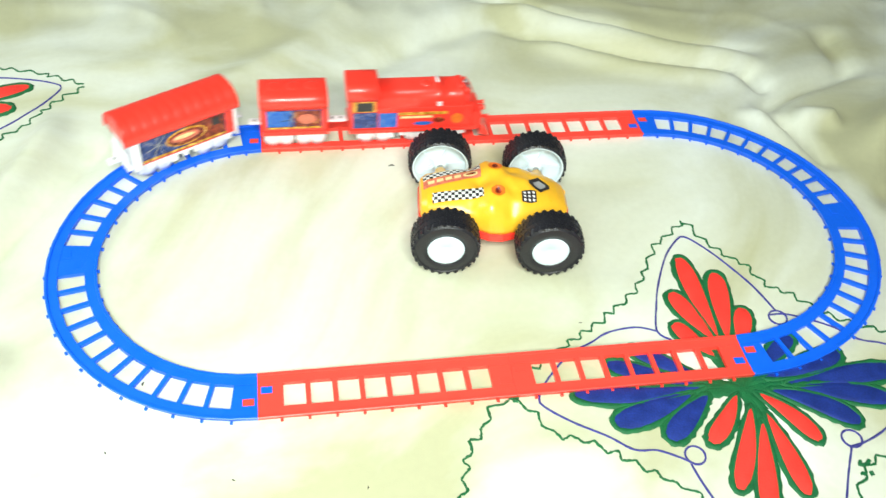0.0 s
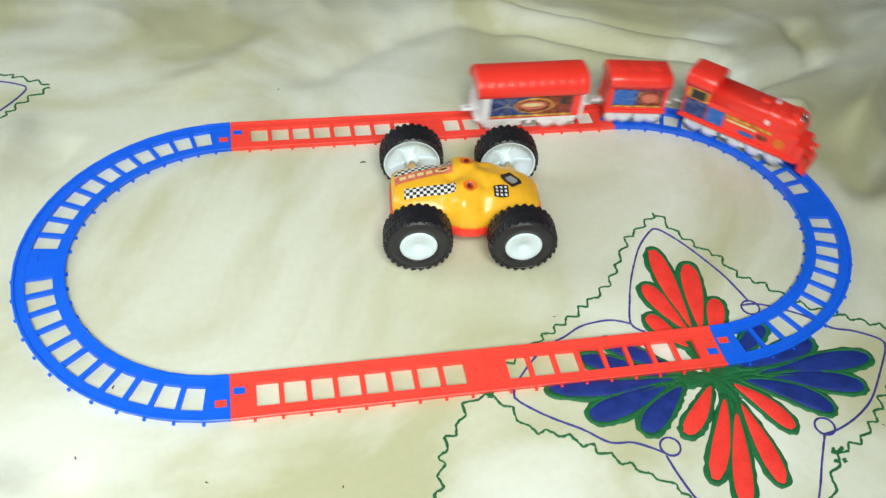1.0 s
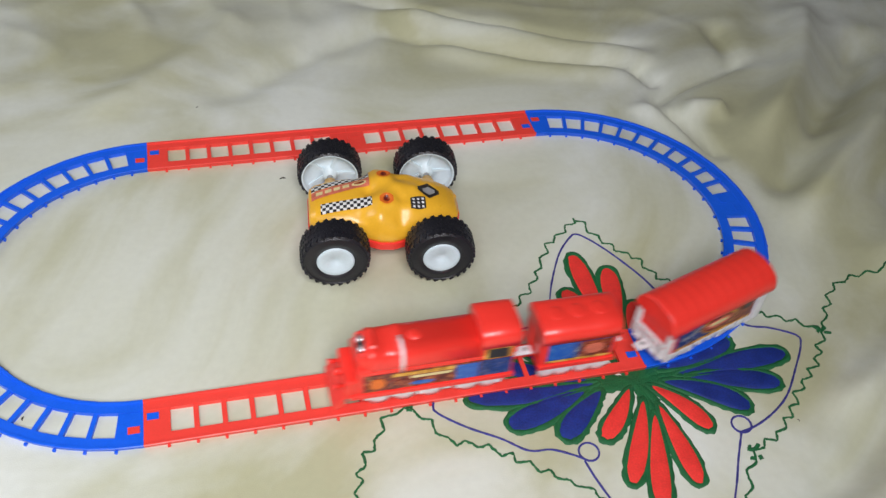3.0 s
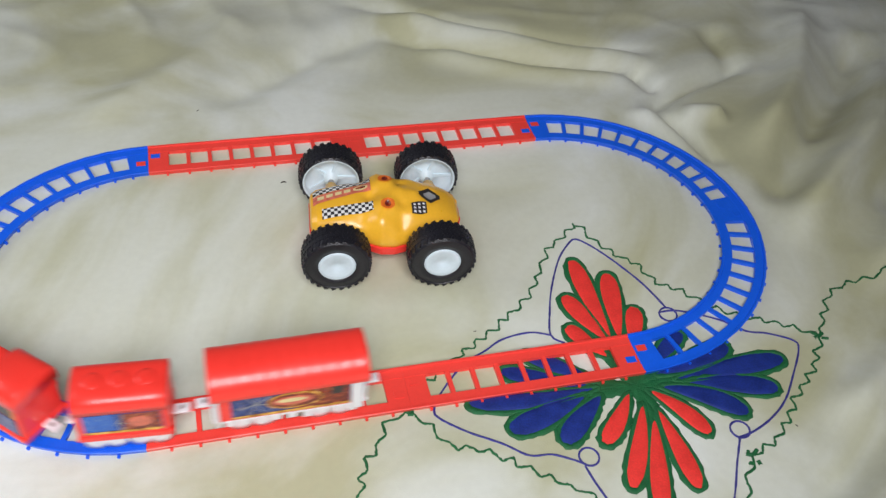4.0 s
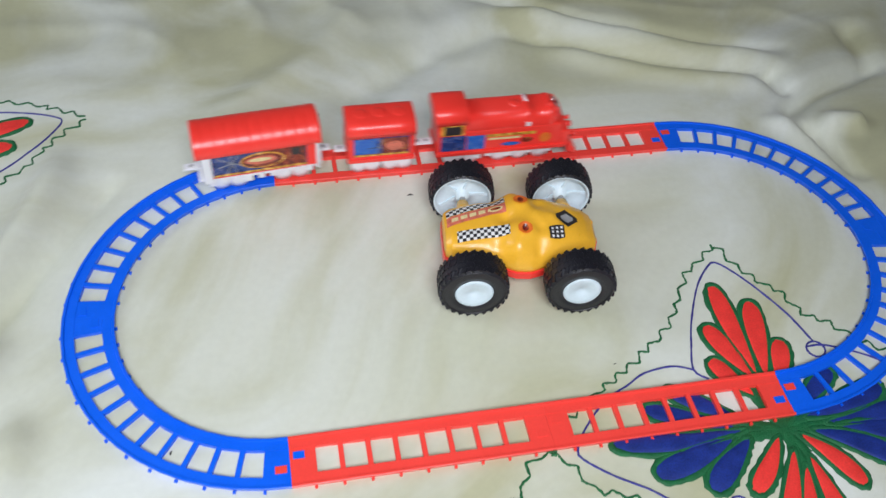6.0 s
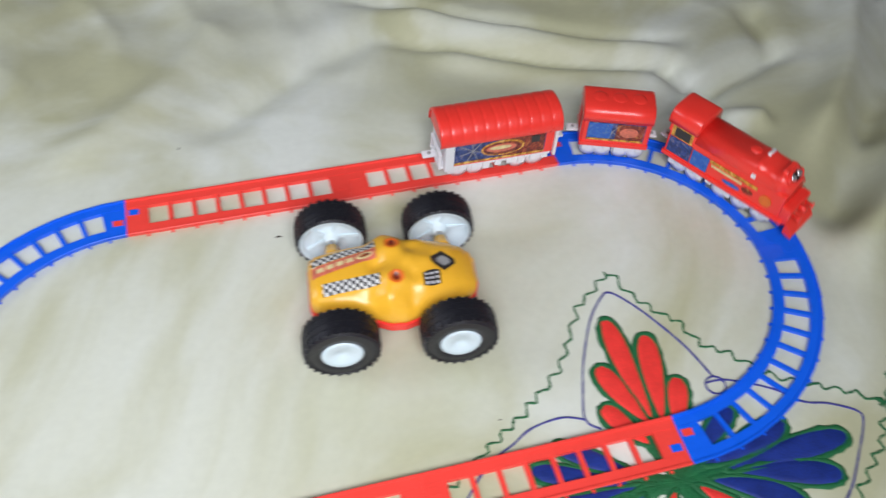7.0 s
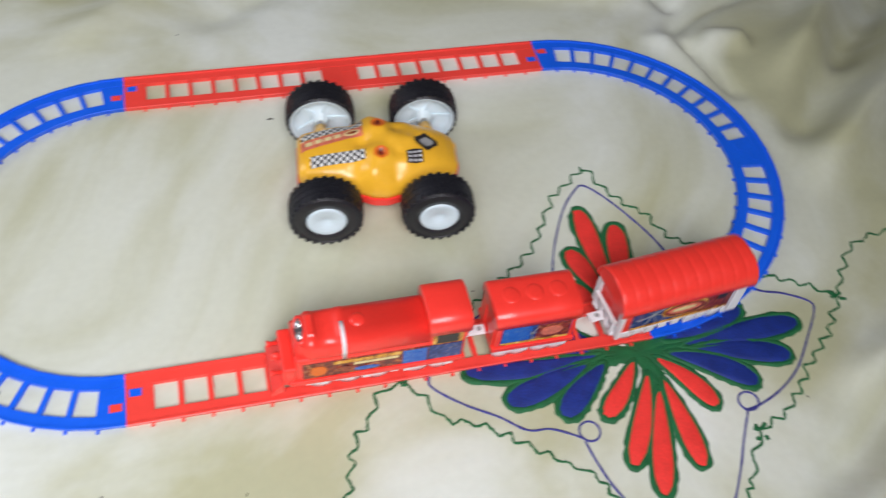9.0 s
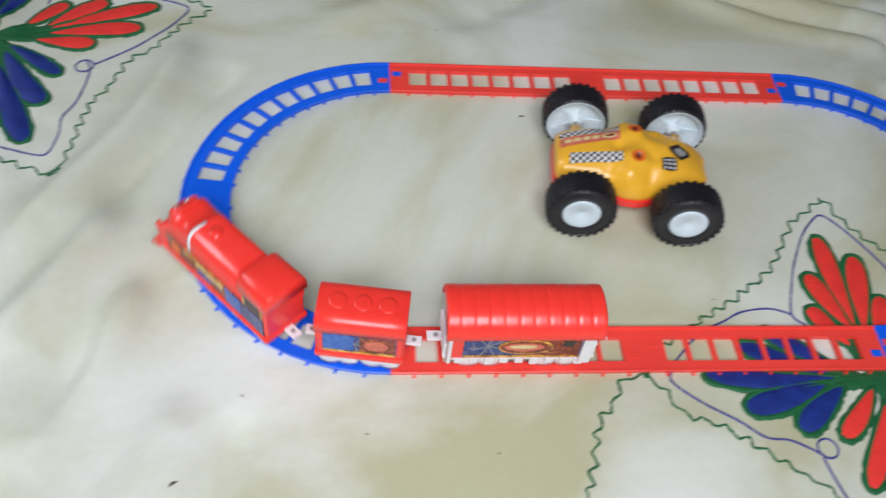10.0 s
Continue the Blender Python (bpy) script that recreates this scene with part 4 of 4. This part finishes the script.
def stunt_car():
    root = tagged(empty("stunt_car"), "yellow plastic toy stunt car with big black wheels", "toy car")
    nx, na = 96, 56
    rings = []
    for i in range(nx + 1):
        x = BODY[0][0] + (BODY[-1][0] - BODY[0][0]) * (0.5 - 0.5 * math.cos(math.pi * i / nx))
        _, w, z0, z1, q = body_section(x)
        mid = z0 + 0.008
        ring = []
        for k in range(na + 1):
            a = math.pi * k / na
            c, s = math.cos(a), math.sin(a)
            y = -w * math.copysign(abs(c) ** (2 / q), c)
            z = mid + (z1 - mid) * abs(s) ** (2 / q)
            for bx, by, br, bh in BUMPS:
                z += bh * math.exp(-((x - bx) ** 2 + (y - by) ** 2) / (br * br)) * s
            ring.append((x, y, z))
        ring += [(x, w * 0.98, z0 + 0.003), (x, -w * 0.98, z0 + 0.003)]
        rings.append(ring)
    part("shell", loft(bmesh.new(), rings), YELLOW, root, "glossy yellow upper shell", True)
    rings = []
    for x, w, z0, z1, q in BODY:
        rings.append([(x * 1.012, y * w * 1.03, z) for y, z in ((-0.8, z0 - 0.006), (-1, z0 - 0.002), (-1, z0 + 0.0048), (1, z0 + 0.0048), (1, z0 - 0.002), (0.8, z0 - 0.006))])
    part("chassis", loft(bmesh.new(), rings), RED, root, "red lower chassis", bevel=0.001)
    for x in (-0.039, 0.039):
        part("axle", revolve(bmesh.new(), [(0, -0.05), (0.0025, -0.05), (0.0025, 0.05), (0, 0.05)], 14), GREY, root).matrix_basis = pose(x, 0, 0.0268)
        for side in (-1, 1):
            bm = revolve(bmesh.new(), [(0, -0.003), (0.0045, -0.003), (0.006, 0.004), (0.007, 0.006), (0, 0.006)], 20)
            part("axle_boss", bm, YELLOW, root, "", True).matrix_basis = pose(x, side * 0.0305, 0.0255, 0, 0, 0 if side < 0 else 180)
            car_wheel(root, pose(x, side * 0.0485 if side < 0 else 0.0468, 0.0268), side)
    decal(root, "checker_decal", -0.0480, -0.0095, -0.0180, -0.0090, CHECKER, "black and white checkered sticker", slope=0.03)
    decal(root, "checker_decal", -0.0545, -0.0100, 0.0065, 0.0135, CHECKER, "black and white checkered sticker", slope=0.20)
    decal(root, "lettering_decal", -0.0545, -0.0100, -0.0030, 0.0060, PINK, "faded red and white sticker", slope=0.20)
    for k in range(4):
        decal(root, "lettering_bar", -0.051 + k * 0.0068, -0.0460 + k * 0.0068, 0.0006 + k * 0.00136, 0.0042 + k * 0.00136, CREAM, "", 0.0008, 4, 2, slope=0.2)
    decal(root, "lettering_bar", -0.0235, -0.0125, 0.0050, 0.0105, CREAM, "", 0.0008, 6, 3, 0.6, slope=0.2)
    decal(root, "lettering_bar", -0.0215, -0.0140, 0.0068, 0.0096, MAROON, "", 0.0011, 6, 3, 0.5, slope=0.2)
    decal(root, "round_decal", -0.004, 0.0065, -0.0195, -0.0095, ORANGE, "orange vent sticker", 0.0006, 8, 6, 0.6)
    decal(root, "round_decal", -0.004, 0.0065, 0.0095, 0.0195, ORANGE, "orange vent sticker", 0.0006, 8, 6, 0.6)
    decal(root, "vent_mark", -0.001, 0.0035, -0.0175, -0.0115, MAROON, "", 0.0009, 4, 4, 0.6)
    decal(root, "vent_mark", -0.001, 0.0035, 0.0115, 0.0175, MAROON, "", 0.0009, 4, 4, 0.6)
    decal(root, "windscreen", 0.0265, 0.0435, -0.0088, 0.0088, DARK, "dark printed windscreen", 0.0006, 10, 8, 0.8, point=True)
    decal(root, "windscreen_print", 0.0305, 0.0400, -0.0048, 0.0048, GREY, "", 0.0009, 8, 6, 0.7, point=True)
    decal(root, "mesh_decal", 0.0195, 0.0315, -0.0215, -0.0105, DARK, "dark mesh sticker", 0.0006, 8, 6, 0.15, slope=0.25)
    for i in range(3):
        for j in range(3):
            decal(root, "mesh_dot", 0.0211 + i * 0.0036, 0.0229 + i * 0.0036, -0.0199 + j * 0.0032 + i * 0.0009, -0.0182 + j * 0.0032 + i * 0.0009, WHITE, "", 0.0009, 2, 2)
    return root


CAR = stunt_car()
CAR.matrix_world = pose(0.0150, 0.1715, 0.0, 0, 0, -6.4)


def lint(x, y, size, turn):
    rng = random.Random(int((x + y) * 10000))
    bm = bmesh.new()
    rings = []
    for i in range(6):
        u = i / 5
        r = size * (0.12 + 0.22 * math.sin(math.pi * u)) * rng.uniform(0.8, 1.2)
        rings.append([((u - 0.5) * size * 2, r * math.cos(a) + size * 0.3 * math.sin(u * 3), r * 0.6 * (1 + math.sin(a))) for a in [k * math.pi / 3 for k in range(6)]])
    ob = tagged(part("lint_speck", loft(bm, rings), DIRT, None, "", True), "tiny dark speck of lint on the sheet", "lint", "lint specks on the sheet")
    ob.matrix_world = pose(x, y, height(x, y), 0, 0, turn)


for k, (x, y, size) in enumerate(((-0.054, 0.249, 0.0026), (-0.297, -0.071, 0.0028), (-0.243, 0.038, 0.0016), (-0.262, -0.012, 0.0014), (-0.185, -0.040, 0.0012), (0.062, 0.062, 0.0012), (-0.118, 0.36, 0.0014), (-0.105, -0.055, 0.0012), (0.26, -0.06, 0.0012))):
    lint(x, y, size, 37 * k)


# ---- what moves ----
# seconds and metres along the track of the middle of the last wagon
PROGRESS = [(-0.5, -0.215), (0.0, -0.071), (0.5, 0.086), (1.0, 0.2585), (1.5, 0.384), (2.0, 0.491), (2.5, 0.606), (3.0, 0.7245), (3.7, 0.930), (4.3, 1.100), (4.5, 1.120), (5.0, 1.229), (5.75, 1.450),
            (6.5, 1.6815), (7.0, 1.827), (7.5, 1.955), (8.0, 2.069), (8.5, 2.175), (9.0, 2.295), (9.5, 2.448), (10.0, 2.567), (10.5, 2.680)]


def progress(t):
    for k in range(1, len(PROGRESS) - 2):
        (ta, sa), (t0, s0), (t1, s1), (tb, sb) = PROGRESS[k - 1:k + 3]
        if t <= t1:
            u, h = (t - t0) / (t1 - t0), t1 - t0
            m0, m1 = (s1 - sa) / (t1 - ta), (sb - s0) / (tb - t0)
            return (2 * u ** 3 - 3 * u * u + 1) * s0 + (u ** 3 - 2 * u * u + u) * h * m0 + (3 * u * u - 2 * u ** 3) * s1 + (u ** 3 - u * u) * h * m1
    return PROGRESS[-2][1]


def car_pose(s, front, back):
    """Held on the track at two points, front and back metres from its middle."""
    a, b = Vector(centre(s - back)[:2]), Vector(centre(s + front)[:2])
    d = (b - a).normalized()
    m = a + d * back
    # in the bends the cars run out against the outer rail
    out = Vector((m.x - math.copysign(HALF, m.x), m.y - MID_Y)).normalized() * 0.003 * min(1.0, max(0.0, (abs(m.x) - HALF) / 0.04))
    m += out
    return Matrix.Translation((m.x, m.y, 0.003)) @ Matrix.Rotation(math.atan2(d.y, d.x), 4, "Z")


def motions():
    for thing, ahead, front, back in ((LOCO, 0.2045, 0.010, 0.036), (WAGON_1, 0.100, 0.014, 0.014), (WAGON_2, 0.0, 0.024, 0.024)):
        walk(thing, [(k / 10, car_pose(progress(k / 10) + ahead, front, back)) for k in range(101)])


motions()
